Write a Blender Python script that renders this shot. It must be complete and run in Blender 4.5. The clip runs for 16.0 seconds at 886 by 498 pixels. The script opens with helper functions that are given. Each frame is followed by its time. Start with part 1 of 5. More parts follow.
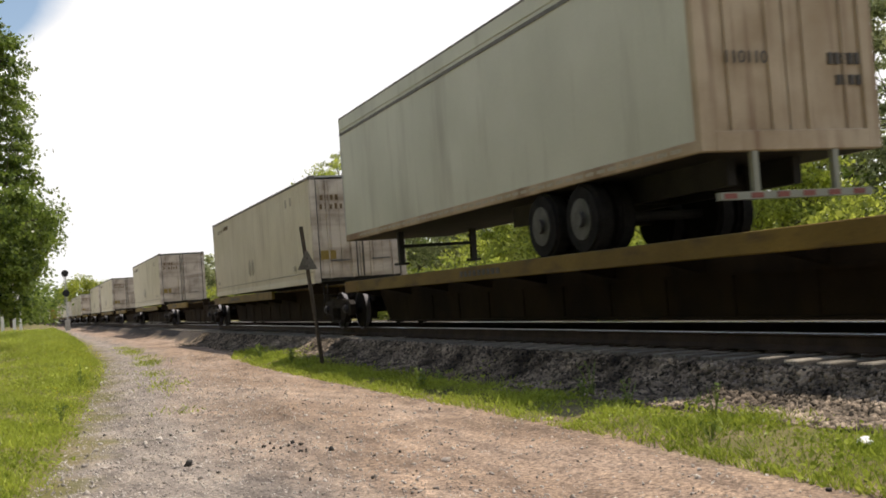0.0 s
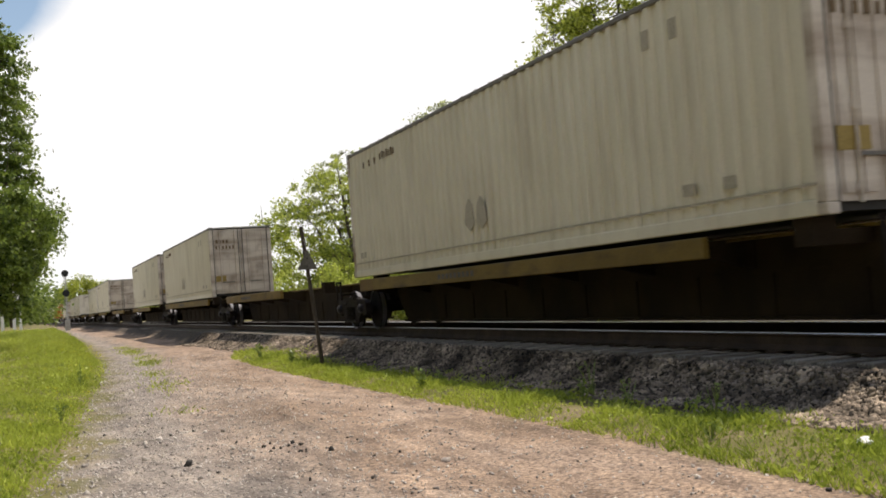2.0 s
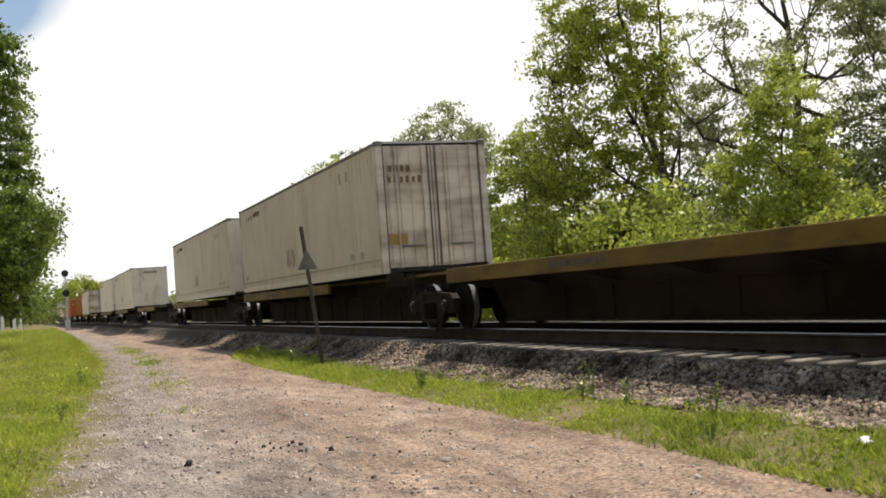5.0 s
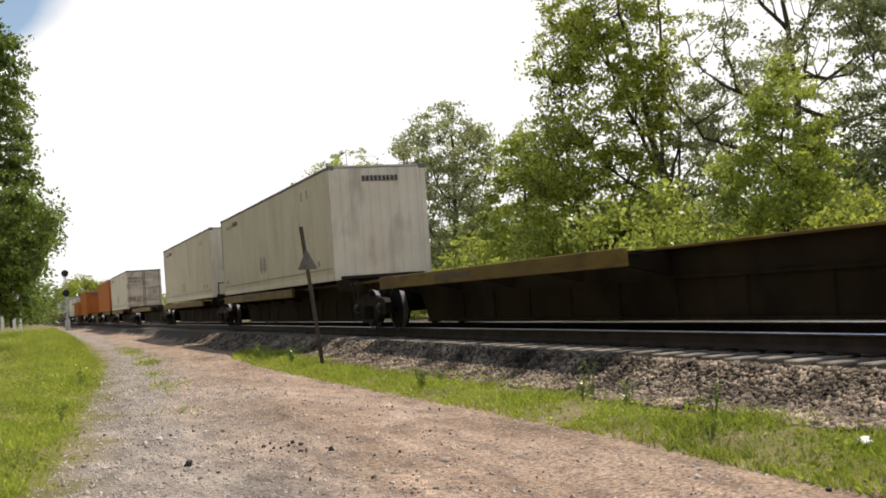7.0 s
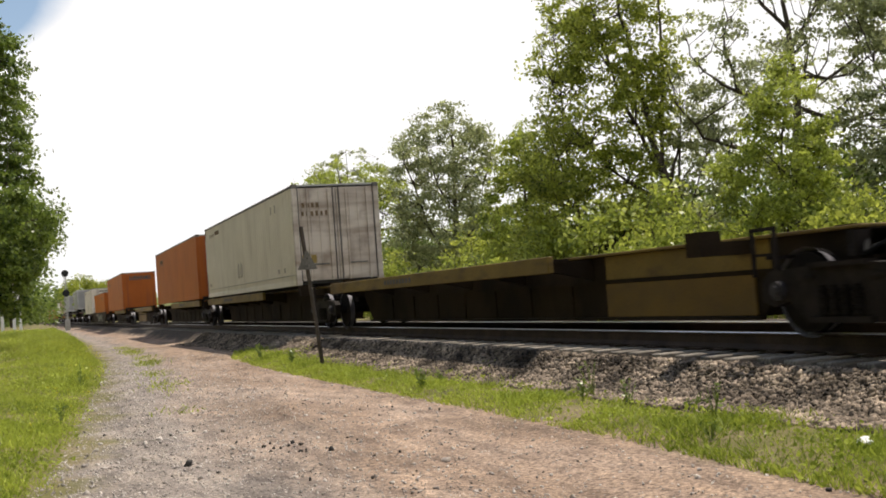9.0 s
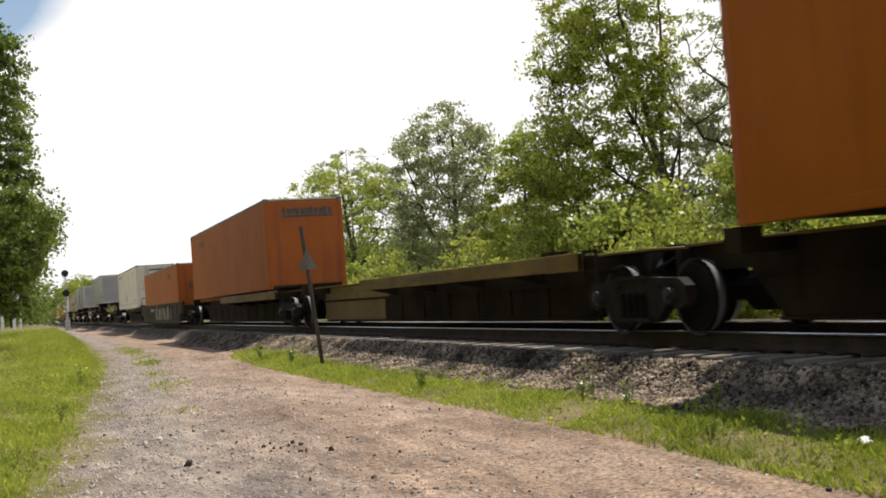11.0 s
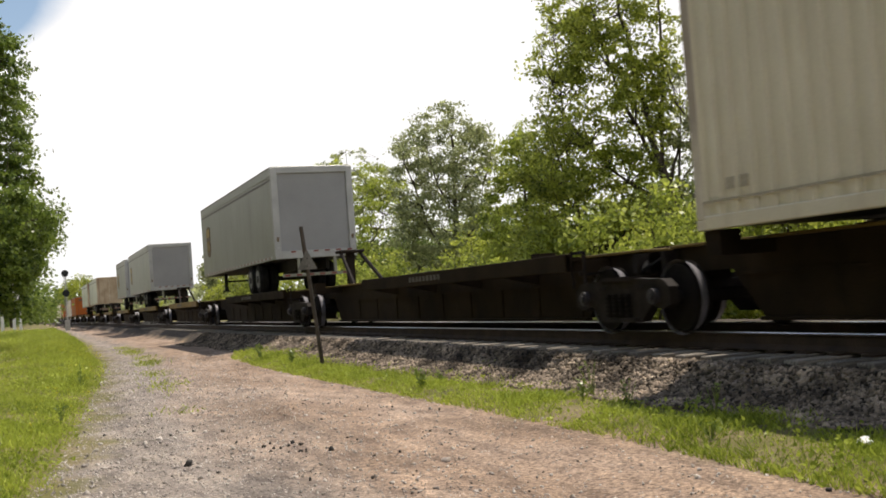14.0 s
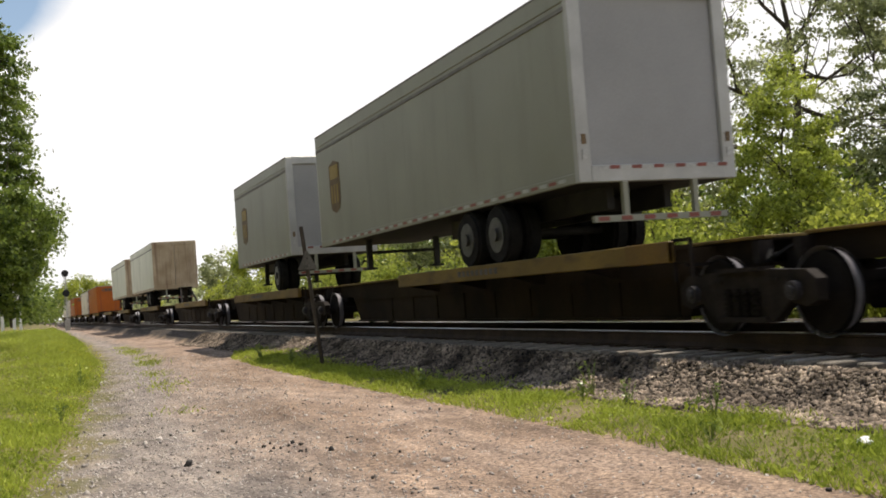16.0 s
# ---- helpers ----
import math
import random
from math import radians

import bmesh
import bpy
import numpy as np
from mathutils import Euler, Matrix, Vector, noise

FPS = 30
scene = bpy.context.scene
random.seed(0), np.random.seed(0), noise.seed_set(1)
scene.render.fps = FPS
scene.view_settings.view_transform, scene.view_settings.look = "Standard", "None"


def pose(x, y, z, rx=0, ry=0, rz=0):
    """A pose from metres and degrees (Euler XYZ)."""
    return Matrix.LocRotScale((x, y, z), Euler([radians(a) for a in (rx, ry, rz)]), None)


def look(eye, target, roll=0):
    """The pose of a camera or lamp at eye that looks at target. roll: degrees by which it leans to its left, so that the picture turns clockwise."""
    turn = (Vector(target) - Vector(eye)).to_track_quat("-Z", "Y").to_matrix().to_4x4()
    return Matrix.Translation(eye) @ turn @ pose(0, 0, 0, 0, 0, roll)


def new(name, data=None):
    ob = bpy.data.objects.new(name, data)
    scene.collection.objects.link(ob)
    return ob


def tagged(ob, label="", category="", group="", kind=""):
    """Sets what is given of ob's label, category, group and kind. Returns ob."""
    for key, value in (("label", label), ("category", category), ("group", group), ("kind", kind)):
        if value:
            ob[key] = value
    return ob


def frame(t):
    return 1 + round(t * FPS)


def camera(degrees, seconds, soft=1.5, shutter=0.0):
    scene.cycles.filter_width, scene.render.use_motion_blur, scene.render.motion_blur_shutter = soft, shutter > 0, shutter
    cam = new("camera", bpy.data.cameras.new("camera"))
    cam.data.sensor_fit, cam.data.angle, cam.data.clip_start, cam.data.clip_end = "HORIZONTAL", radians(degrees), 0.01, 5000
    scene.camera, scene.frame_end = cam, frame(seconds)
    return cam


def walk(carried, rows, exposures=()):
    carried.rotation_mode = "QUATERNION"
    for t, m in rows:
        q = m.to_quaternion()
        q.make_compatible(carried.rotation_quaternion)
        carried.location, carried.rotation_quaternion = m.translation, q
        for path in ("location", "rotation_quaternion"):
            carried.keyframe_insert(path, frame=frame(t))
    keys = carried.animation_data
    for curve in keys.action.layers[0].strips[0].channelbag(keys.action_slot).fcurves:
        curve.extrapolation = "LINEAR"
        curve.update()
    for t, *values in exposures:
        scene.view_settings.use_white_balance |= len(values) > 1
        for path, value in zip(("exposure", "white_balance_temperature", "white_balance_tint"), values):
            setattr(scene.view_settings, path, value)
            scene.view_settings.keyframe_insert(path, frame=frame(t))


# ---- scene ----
EYE = (0.0, 0.0, 1.35)
cam = camera(44.4, 16.0, soft=1.8, shutter=0.07)
VIEW = look(EYE, (0.36078, 0.93182, 1.35 + 0.03939), roll=-4.18)
walk(cam, [(0.0, VIEW), (16.0, VIEW)], exposures=[(0.0, 0.0, 6800, 12), (16.0, 0.0, 6800, 12)])

# the line: track centre, rail top, train speed (metres a second, towards -y)
DC, RAIL, SPEED = 8.532, 0.636, 27.78
WIDTH = 2.59

# ---- daylight: hazy bright cloud with one blue gap, high sun from beyond the track ----
SUN_TRAVEL = Vector((-0.42, -0.16, -1.0)).normalized()
SUN_EL = math.asin(-SUN_TRAVEL.z)
SUN_AZ = math.atan2(-SUN_TRAVEL.x, -SUN_TRAVEL.y)


def make_world():
    w = bpy.data.worlds.new("world")
    scene.world = w
    w.use_nodes = True
    nt = w.node_tree
    n, l = nt.nodes, nt.links
    n.clear()
    out = n.new("ShaderNodeOutputWorld")
    sky = n.new("ShaderNodeTexSky")
    sky.sky_type, sky.sun_disc = "NISHITA", False
    sky.sun_elevation, sky.sun_rotation = SUN_EL, SUN_AZ
    sky.air_density, sky.dust_density = 1.2, 0.25
    bg_sky = n.new("ShaderNodeBackground")
    bg_sky.inputs["Strength"].default_value = 0.12
    l.new(sky.outputs[0], bg_sky.inputs["Color"])
    bg_cloud = n.new("ShaderNodeBackground")
    bg_cloud.inputs["Color"].default_value = (0.965, 0.98, 1.0, 1)
    bg_cloud.inputs["Strength"].default_value = 1.085
    tc = n.new("ShaderNodeTexCoord")
    dot = n.new("ShaderNodeVectorMath")
    dot.operation = "DOT_PRODUCT"
    dot.inputs[1].default_value = Vector((-0.085, 1.06, 0.385)).normalized()
    l.new(tc.outputs["Generated"], dot.inputs[0])
    noi = n.new("ShaderNodeTexNoise")
    noi.inputs["Scale"].default_value, noi.inputs["Detail"].default_value = 11.0, 7.0
    l.new(tc.outputs["Generated"], noi.inputs["Vector"])
    mul = n.new("ShaderNodeMath")
    mul.operation = "MULTIPLY_ADD"
    l.new(noi.outputs["Fac"], mul.inputs[0])
    mul.inputs[1].default_value = 0.007
    l.new(dot.outputs["Value"], mul.inputs[2])
    ramp = n.new("ShaderNodeValToRGB")
    ramp.color_ramp.elements[0].position = 0.9932
    ramp.color_ramp.elements[0].color = (1, 1, 1, 1)
    ramp.color_ramp.elements[1].position = 0.9945
    ramp.color_ramp.elements[1].color = (0.03, 0.03, 0.03, 1)
    l.new(mul.outputs[0], ramp.inputs[0])
    sep = n.new("ShaderNodeSeparateXYZ")
    l.new(tc.outputs["Generated"], sep.inputs[0])
    broad = n.new("ShaderNodeTexNoise")
    broad.inputs["Scale"].default_value, broad.inputs["Detail"].default_value = 2.2, 5.0
    l.new(tc.outputs["Generated"], broad.inputs["Vector"])
    up = n.new("ShaderNodeMath")
    up.operation = "MULTIPLY_ADD"
    l.new(broad.outputs["Fac"], up.inputs[0])
    up.inputs[1].default_value = 0.35
    l.new(sep.outputs["Z"], up.inputs[2])
    high = n.new("ShaderNodeMapRange")
    high.inputs[1].default_value, high.inputs[2].default_value = 0.54, 0.76
    high.inputs[3].default_value, high.inputs[4].default_value = 1.0, 0.12
    l.new(up.outputs[0], high.inputs[0])
    both = n.new("ShaderNodeMath")
    both.operation = "MULTIPLY"
    l.new(ramp.outputs[0], both.inputs[0])
    l.new(high.outputs[0], both.inputs[1])
    mix = n.new("ShaderNodeMixShader")
    l.new(both.outputs[0], mix.inputs[0])
    l.new(bg_sky.outputs[0], mix.inputs[1])
    l.new(bg_cloud.outputs[0], mix.inputs[2])
    l.new(mix.outputs[0], out.inputs[0])
    return w


make_world()
sun = new("sun", bpy.data.lights.new("sun", "SUN"))
sun.data.energy, sun.data.angle, sun.data.color = 4.4, radians(0.6), (1.0, 0.94, 0.83)
sun.matrix_world = look((20, 0, 40), Vector((20, 0, 40)) + SUN_TRAVEL)


# ---- materials ----
def surf(name, c1, c2, scale=3.0, rough=0.7, bump=0.2, metal=0.0, fine=40.0, streak=None, streak_col=(0.12, 0.06, 0.03), streak_amt=0.5,
         stretch=(1, 1, 1), spec=0.3, grain=0.22, isl=0.0, objvar=0.0, lo=0.32, hi=0.68, s_lo=0.52):
    """A painted, earthy or metal surface: two scales of colour, fine relief, optional downward streaks."""
    m = bpy.data.materials.new(name)
    m.use_nodes = True
    nt = m.node_tree
    n, l = nt.nodes, nt.links
    b = n["Principled BSDF"]
    b.inputs["Roughness"].default_value, b.inputs["Metallic"].default_value = rough, metal
    b.inputs["Specular IOR Level"].default_value = spec
    tc = n.new("ShaderNodeTexCoord")
    mp = n.new("ShaderNodeMapping")
    mp.inputs["Scale"].default_value = stretch
    l.new(tc.outputs["Object"], mp.inputs["Vector"])
    big = n.new("ShaderNodeTexNoise")
    big.inputs["Scale"].default_value, big.inputs["Detail"].default_value = scale, 5.0
    l.new(mp.outputs[0], big.inputs["Vector"])
    ramp = n.new("ShaderNodeValToRGB")
    ramp.color_ramp.elements[0].position, ramp.color_ramp.elements[1].position = lo, hi
    ramp.color_ramp.elements[0].color, ramp.color_ramp.elements[1].color = (*c1, 1), (*c2, 1)
    l.new(big.outputs["Fac"], ramp.inputs[0])
    small = n.new("ShaderNodeTexNoise")
    small.inputs["Scale"].default_value, small.inputs["Detail"].default_value = fine, 3.0
    l.new(tc.outputs["Object"], small.inputs["Vector"])
    colour = ramp.outputs[0]

    def mixed(a, kind, fac, col):
        mx = n.new("ShaderNodeMix")
        mx.data_type, mx.blend_type = "RGBA", kind
        l.new(a, mx.inputs[6])
        if isinstance(col, tuple):
            mx.inputs[7].default_value = (*col, 1)
        else:
            l.new(col, mx.inputs[7])
        if isinstance(fac, float):
            mx.inputs[0].default_value = fac
        else:
            l.new(fac, mx.inputs[0])
        return mx.outputs[2]

    grey = n.new("ShaderNodeMapRange")
    grey.inputs[1].default_value, grey.inputs[2].default_value = 0.25, 0.75
    grey.inputs[3].default_value, grey.inputs[4].default_value = 1 - grain, 1 + grain
    l.new(small.outputs["Fac"], grey.inputs[0])
    comb = n.new("ShaderNodeCombineColor")
    for i in range(3):
        l.new(grey.outputs[0], comb.inputs[i])
    colour = mixed(colour, "MULTIPLY", 1.0, comb.outputs[0])
    if streak:
        sm = n.new("ShaderNodeMapping")
        sm.inputs["Scale"].default_value = streak
        l.new(tc.outputs["Object"], sm.inputs["Vector"])
        st = n.new("ShaderNodeTexNoise")
        st.inputs["Scale"].default_value, st.inputs["Detail"].default_value = 1.0, 6.0
        l.new(sm.outputs[0], st.inputs["Vector"])
        sr = n.new("ShaderNodeMapRange")
        sr.inputs[1].default_value, sr.inputs[2].default_value = s_lo, s_lo + 0.26
        sr.inputs[3].default_value, sr.inputs[4].default_value = 0.0, streak_amt
        l.new(st.outputs["Fac"], sr.inputs[0])
        colour = mixed(colour, "MIX", sr.outputs[0], streak_col)
    if isl or objvar:
        if isl:
            info = n.new("ShaderNodeNewGeometry")
            src = info.outputs["Random Per Island"]
        else:
            info = n.new("ShaderNodeObjectInfo")
            src = info.outputs["Random"]
        mr = n.new("ShaderNodeMapRange")
        amt = isl or objvar
        mr.inputs[3].default_value, mr.inputs[4].default_value = 1 - amt, 1 + amt
        l.new(src, mr.inputs[0])
        cc = n.new("ShaderNodeCombineColor")
        for i in range(3):
            l.new(mr.outputs[0], cc.inputs[i])
        colour = mixed(colour, "MULTIPLY", 1.0, cc.outputs[0])
    l.new(colour, b.inputs["Base Color"])
    if bump:
        bp = n.new("ShaderNodeBump")
        bp.inputs["Strength"].default_value, bp.inputs["Distance"].default_value = bump, 0.02
        l.new(small.outputs["Fac"], bp.inputs["Height"])
        l.new(bp.outputs[0], b.inputs["Normal"])
    return m


def leafy(name, c1, c2, scale=0.9, through_light=0.45, spec=0.5):
    """Leaves: colour differs from leaf to leaf and in larger drifts; some light passes through."""
    m = bpy.data.materials.new(name)
    m.use_nodes = True
    nt = m.node_tree
    n, l = nt.nodes, nt.links
    n.clear()
    out = n.new("ShaderNodeOutputMaterial")
    info = n.new("ShaderNodeNewGeometry")
    tc = n.new("ShaderNodeTexCoord")
    noi = n.new("ShaderNodeTexNoise")
    noi.inputs["Scale"].default_value = scale
    l.new(tc.outputs["Object"], noi.inputs["Vector"])
    add = n.new("ShaderNodeMath")
    add.operation = "MULTIPLY_ADD"
    l.new(info.outputs["Random Per Island"], add.inputs[0])
    add.inputs[1].default_value = 0.6
    sub = n.new("ShaderNodeMath")
    sub.operation = "SUBTRACT"
    l.new(noi.outputs["Fac"], sub.inputs[0])
    sub.inputs[1].default_value = 0.3
    l.new(sub.outputs[0], add.inputs[2])
    ramp = n.new("ShaderNodeValToRGB")
    ramp.color_ramp.elements[0].color, ramp.color_ramp.elements[1].color = (*c1, 1), (*c2, 1)
    l.new(add.outputs[0], ramp.inputs[0])
    d = n.new("ShaderNodeBsdfPrincipled")
    d.inputs["Roughness"].default_value = 0.38
    d.inputs["Specular IOR Level"].default_value = spec
    t = n.new("ShaderNodeBsdfTranslucent")
    l.new(ramp.outputs[0], d.inputs["Base Color"])
    l.new(ramp.outputs[0], t.inputs["Color"])
    mx = n.new("ShaderNodeMixShader")
    mx.inputs[0].default_value = through_light
    l.new(d.outputs[0], mx.inputs[1])
    l.new(t.outputs[0], mx.inputs[2])
    l.new(mx.outputs[0], out.inputs[0])
    return m


M = dict(
    cream=surf("cream_paint", (0.68, 0.625, 0.49), (0.76, 0.705, 0.565), 0.7, 0.55, 0.08, streak=(2.2, 2.2, 0.35), streak_col=(0.33, 0.26, 0.18), streak_amt=0.35, grain=0.05),
    cream_end=surf("cream_paint_dirty", (0.25, 0.175, 0.12), (0.66, 0.59, 0.5), 0.62, 0.6, 0.1, streak=(1.6, 1, 1.1), streak_col=(0.15, 0.09, 0.055), streak_amt=0.85, stretch=(0.35, 1, 2.4), grain=0.06, lo=0.36, hi=0.55),
    cream_front=surf("cream_paint_front", (0.63, 0.575, 0.475), (0.74, 0.69, 0.58), 0.8, 0.55, 0.08, streak=(1.3, 1, 0.5), streak_col=(0.16, 0.1, 0.07), streak_amt=0.8, s_lo=0.5, grain=0.05),
    orange=surf("orange_paint", (0.355, 0.1, 0.003), (0.42, 0.122, 0.005), 0.6, 0.6, 0.08, spec=0.15, streak=(2.5, 2.5, 0.3), streak_col=(0.2, 0.055, 0.015), streak_amt=0.4, grain=0.05),
    orange_end=surf("orange_paint_end", (0.34, 0.085, 0.008), (0.41, 0.105, 0.012), 0.8, 0.55, 0.08, streak=(3, 1, 0.3), streak_col=(0.15, 0.045, 0.025), streak_amt=0.65, grain=0.05),
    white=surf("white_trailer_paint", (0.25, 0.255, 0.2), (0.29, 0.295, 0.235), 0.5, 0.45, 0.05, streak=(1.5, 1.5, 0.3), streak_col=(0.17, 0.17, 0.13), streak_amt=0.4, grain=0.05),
    pale_side=surf("pale_grey_trailer_paint", (0.56, 0.57, 0.46), (0.65, 0.655, 0.54), 0.5, 0.45, 0.05, streak=(1.8, 1.8, 0.3), streak_col=(0.3, 0.28, 0.21), streak_amt=0.5, grain=0.05),
    grey_door=surf("grey_door", (0.29, 0.29, 0.285), (0.34, 0.34, 0.335), 0.7, 0.5, 0.05, grain=0.05),
    rusty_door=surf("rusty_door_paint", (0.36, 0.27, 0.17), (0.53, 0.43, 0.3), 1.2, 0.65, 0.15, streak=(5, 1, 0.35), streak_col=(0.16, 0.08, 0.045), streak_amt=0.9, grain=0.05),
    pale=surf("pale_aluminium", (0.37, 0.37, 0.35), (0.46, 0.46, 0.44), 2, 0.45, 0.05, metal=0.2, grain=0.05),
    dark=surf("dark_lettering", (0.07, 0.065, 0.055), (0.12, 0.11, 0.1), 8, 0.7, 0.05),
    faint=surf("faded_lettering", (0.4, 0.36, 0.28), (0.47, 0.42, 0.33), 8, 0.7, 0.05),
    gold=surf("gold_decal", (0.27, 0.19, 0.05), (0.36, 0.26, 0.08), 4, 0.6, 0.05),
    umber=surf("brown_decal", (0.12, 0.08, 0.04), (0.18, 0.12, 0.06), 4, 0.6, 0.05),
    red=surf("red_reflector", (0.2, 0.06, 0.045), (0.28, 0.085, 0.065), 6, 0.4, 0.05),
    tape=surf("white_reflector", (0.38, 0.38, 0.36), (0.48, 0.48, 0.46), 6, 0.4, 0.05),
    roof=surf("dark_roof_rail", (0.13, 0.12, 0.11), (0.2, 0.19, 0.17), 3, 0.6, 0.1),
    yellow=surf("weathered_yellow_steel", (0.125, 0.08, 0.015), (0.21, 0.137, 0.026), 0.8, 0.65, 0.15, streak=(3, 1.2, 4), streak_col=(0.05, 0.032, 0.018), streak_amt=0.95),
    bright_yellow=surf("faded_yellow_panel", (0.115, 0.064, 0.01), (0.175, 0.1, 0.014), 0.8, 0.6, 0.12, streak=(3, 1.2, 2), streak_col=(0.07, 0.045, 0.02), streak_amt=0.7),
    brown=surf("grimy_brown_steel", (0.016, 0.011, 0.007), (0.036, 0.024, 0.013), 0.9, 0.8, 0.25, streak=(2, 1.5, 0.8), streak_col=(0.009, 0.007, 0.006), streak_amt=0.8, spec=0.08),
    wellgrey=surf("grimy_grey_well_side", (0.034, 0.027, 0.018), (0.062, 0.05, 0.034), 0.7, 0.75, 0.2, streak=(2, 1.5, 0.6), streak_col=(0.022, 0.019, 0.015), streak_amt=0.8, spec=0.1),
    paintgreen=surf("pale_spray_paint", (0.2, 0.21, 0.14), (0.27, 0.28, 0.2), 3, 0.6, 0.05),
    truck=surf("oily_cast_steel", (0.014, 0.011, 0.01), (0.03, 0.024, 0.02), 4, 0.7, 0.3, spec=0.08),
    wheel=surf("wheel_steel", (0.01, 0.008, 0.007), (0.02, 0.017, 0.015), 3, 0.75, 0.15, spec=0.05),
    cap=surf("bright_bearing_cap", (0.03, 0.028, 0.03), (0.06, 0.055, 0.06), 5, 0.5, 0.05, spec=0.1),
    tread=surf("polished_tread", (0.15, 0.145, 0.16), (0.24, 0.23, 0.25), 3, 0.5, 0.03, metal=0.1),
    rubber=surf("tyre_rubber", (0.012, 0.012, 0.012), (0.022, 0.021, 0.02), 5, 0.9, 0.2, spec=0.1),
    rim=surf("steel_rim", (0.045, 0.045, 0.043), (0.09, 0.09, 0.085), 5, 0.45, 0.05, metal=0.4),
    black=surf("black_chassis", (0.02, 0.02, 0.02), (0.04, 0.037, 0.034), 3, 0.7, 0.1),
    rail=surf("polished_rail", (0.72, 0.7, 0.67), (0.85, 0.83, 0.8), 2, 0.3, 0.03, metal=1.0, stretch=(30, 0.3, 1)),
    railside=surf("rusty_rail_side", (0.03, 0.02, 0.014), (0.06, 0.038, 0.025), 3, 0.85, 0.2),
    tie=surf("weathered_sleeper", (0.16, 0.14, 0.115), (0.34, 0.3, 0.25), 5, 0.9, 0.4, stretch=(1, 8, 8), objvar=0.25),
    stone=surf("ballast_stone", (0.045, 0.034, 0.025), (0.36, 0.285, 0.215), 1.6, 0.9, 0.4, isl=0.9),
    # ballast stone with the shade under the train put into its colour
    shaded_stone=surf("shaded_ballast_stone", (0.03, 0.025, 0.02), (0.085, 0.072, 0.058), 1.6, 0.85, 0.4, isl=0.5),
    bed=surf("ballast_bed", (0.14, 0.125, 0.115), (0.27, 0.25, 0.23), 14, 0.95, 0.9, fine=32),
    pebble=surf("road_pebble", (0.36, 0.31, 0.27), (0.58, 0.52, 0.47), 1.6, 0.9, 0.3, isl=0.4),
    cinder=surf("dark_cinder", (0.03, 0.028, 0.027), (0.06, 0.055, 0.05), 6, 0.9, 0.4, isl=0.3),
    bark=surf("bark", (0.06, 0.048, 0.037), (0.12, 0.1, 0.08), 4, 0.95, 0.6, stretch=(4, 4, 1)),
    post=surf("old_post_steel", (0.05, 0.04, 0.032), (0.09, 0.075, 0.06), 6, 0.8, 0.2),
    plate=surf("aged_sign_plate", (0.12, 0.115, 0.095), (0.19, 0.175, 0.15), 5, 0.7, 0.15),
    signal=surf("signal_black", (0.012, 0.012, 0.014), (0.03, 0.03, 0.032), 6, 0.6, 0.05),
    silver=surf("silver_mast", (0.4, 0.4, 0.39), (0.52, 0.52, 0.5), 3, 0.5, 0.1, metal=0.3),
    whitepaint=surf("white_post_paint", (0.7, 0.7, 0.68), (0.8, 0.8, 0.78), 4, 0.6, 0.1),
    litter=surf("white_litter", (0.72, 0.71, 0.69), (0.85, 0.84, 0.82), 8, 0.6, 0.2),
    leaf_mid=leafy("leaf_mid_green", (0.045, 0.085, 0.01), (0.7, 0.74, 0.13), 0.9, 0.62),
    leaf_bright=leafy("leaf_bright_green", (0.07, 0.12, 0.012), (0.72, 0.78, 0.15), 0.9, 0.5),
    leaf_grey=leafy("leaf_grey_green", (0.085, 0.105, 0.04), (0.64, 0.68, 0.33), 0.9, 0.52),
    leaf_dark=leafy("leaf_dark_green", (0.022, 0.055, 0.012), (0.34, 0.44, 0.08), 0.7),
    grass=leafy("grass_blades", (0.13, 0.19, 0.022), (0.63, 0.7, 0.12), 0.5, 0.4, 0.1),
    flower=leafy("yellow_petals", (0.5, 0.48, 0.04), (0.75, 0.7, 0.1), 2.0, 0.3, 0.1),
    weed=leafy("weed_leaves", (0.1, 0.17, 0.03), (0.36, 0.44, 0.1), 2.0, 0.35),
)


# ---- mesh helpers ----
def cuboid(bm, x0, x1, y0, y1, z0, z1):
    v = [bm.verts.new((x, y, z)) for x in (x0, x1) for y in (y0, y1) for z in (z0, z1)]
    for f in ((0, 1, 3, 2), (4, 6, 7, 5), (0, 4, 5, 1), (2, 3, 7, 6), (0, 2, 6, 4), (1, 5, 7, 3)):
        bm.faces.new([v[i] for i in f])
    return v


def rounded(x0, x1, y0, y1, z0, z1, r=0.02, seg=1):
    bm = bmesh.new()
    cuboid(bm, x0, x1, y0, y1, z0, z1)
    bmesh.ops.bevel(bm, geom=bm.edges[:], offset=r, segments=seg, affect="EDGES", profile=0.5)
    return bm


def plainbox(*a):
    bm = bmesh.new()
    cuboid(bm, *a)
    return bm


def joined(*boxes):
    bm = bmesh.new()
    for a in boxes:
        cuboid(bm, *a)
    return bm


def drum(bm, p, axis, r, length, n=16, r2=None):
    """A disc or rod centred at p along axis 'x', 'y' or 'z'."""
    turn = {"x": Matrix.Rotation(radians(90), 4, "Y"), "y": Matrix.Rotation(radians(90), 4, "X"), "z": Matrix.Identity(4)}[axis]
    bmesh.ops.create_cone(bm, cap_ends=True, segments=n, radius1=r, radius2=r if r2 is None else r2, depth=length, matrix=Matrix.Translation(p) @ turn)


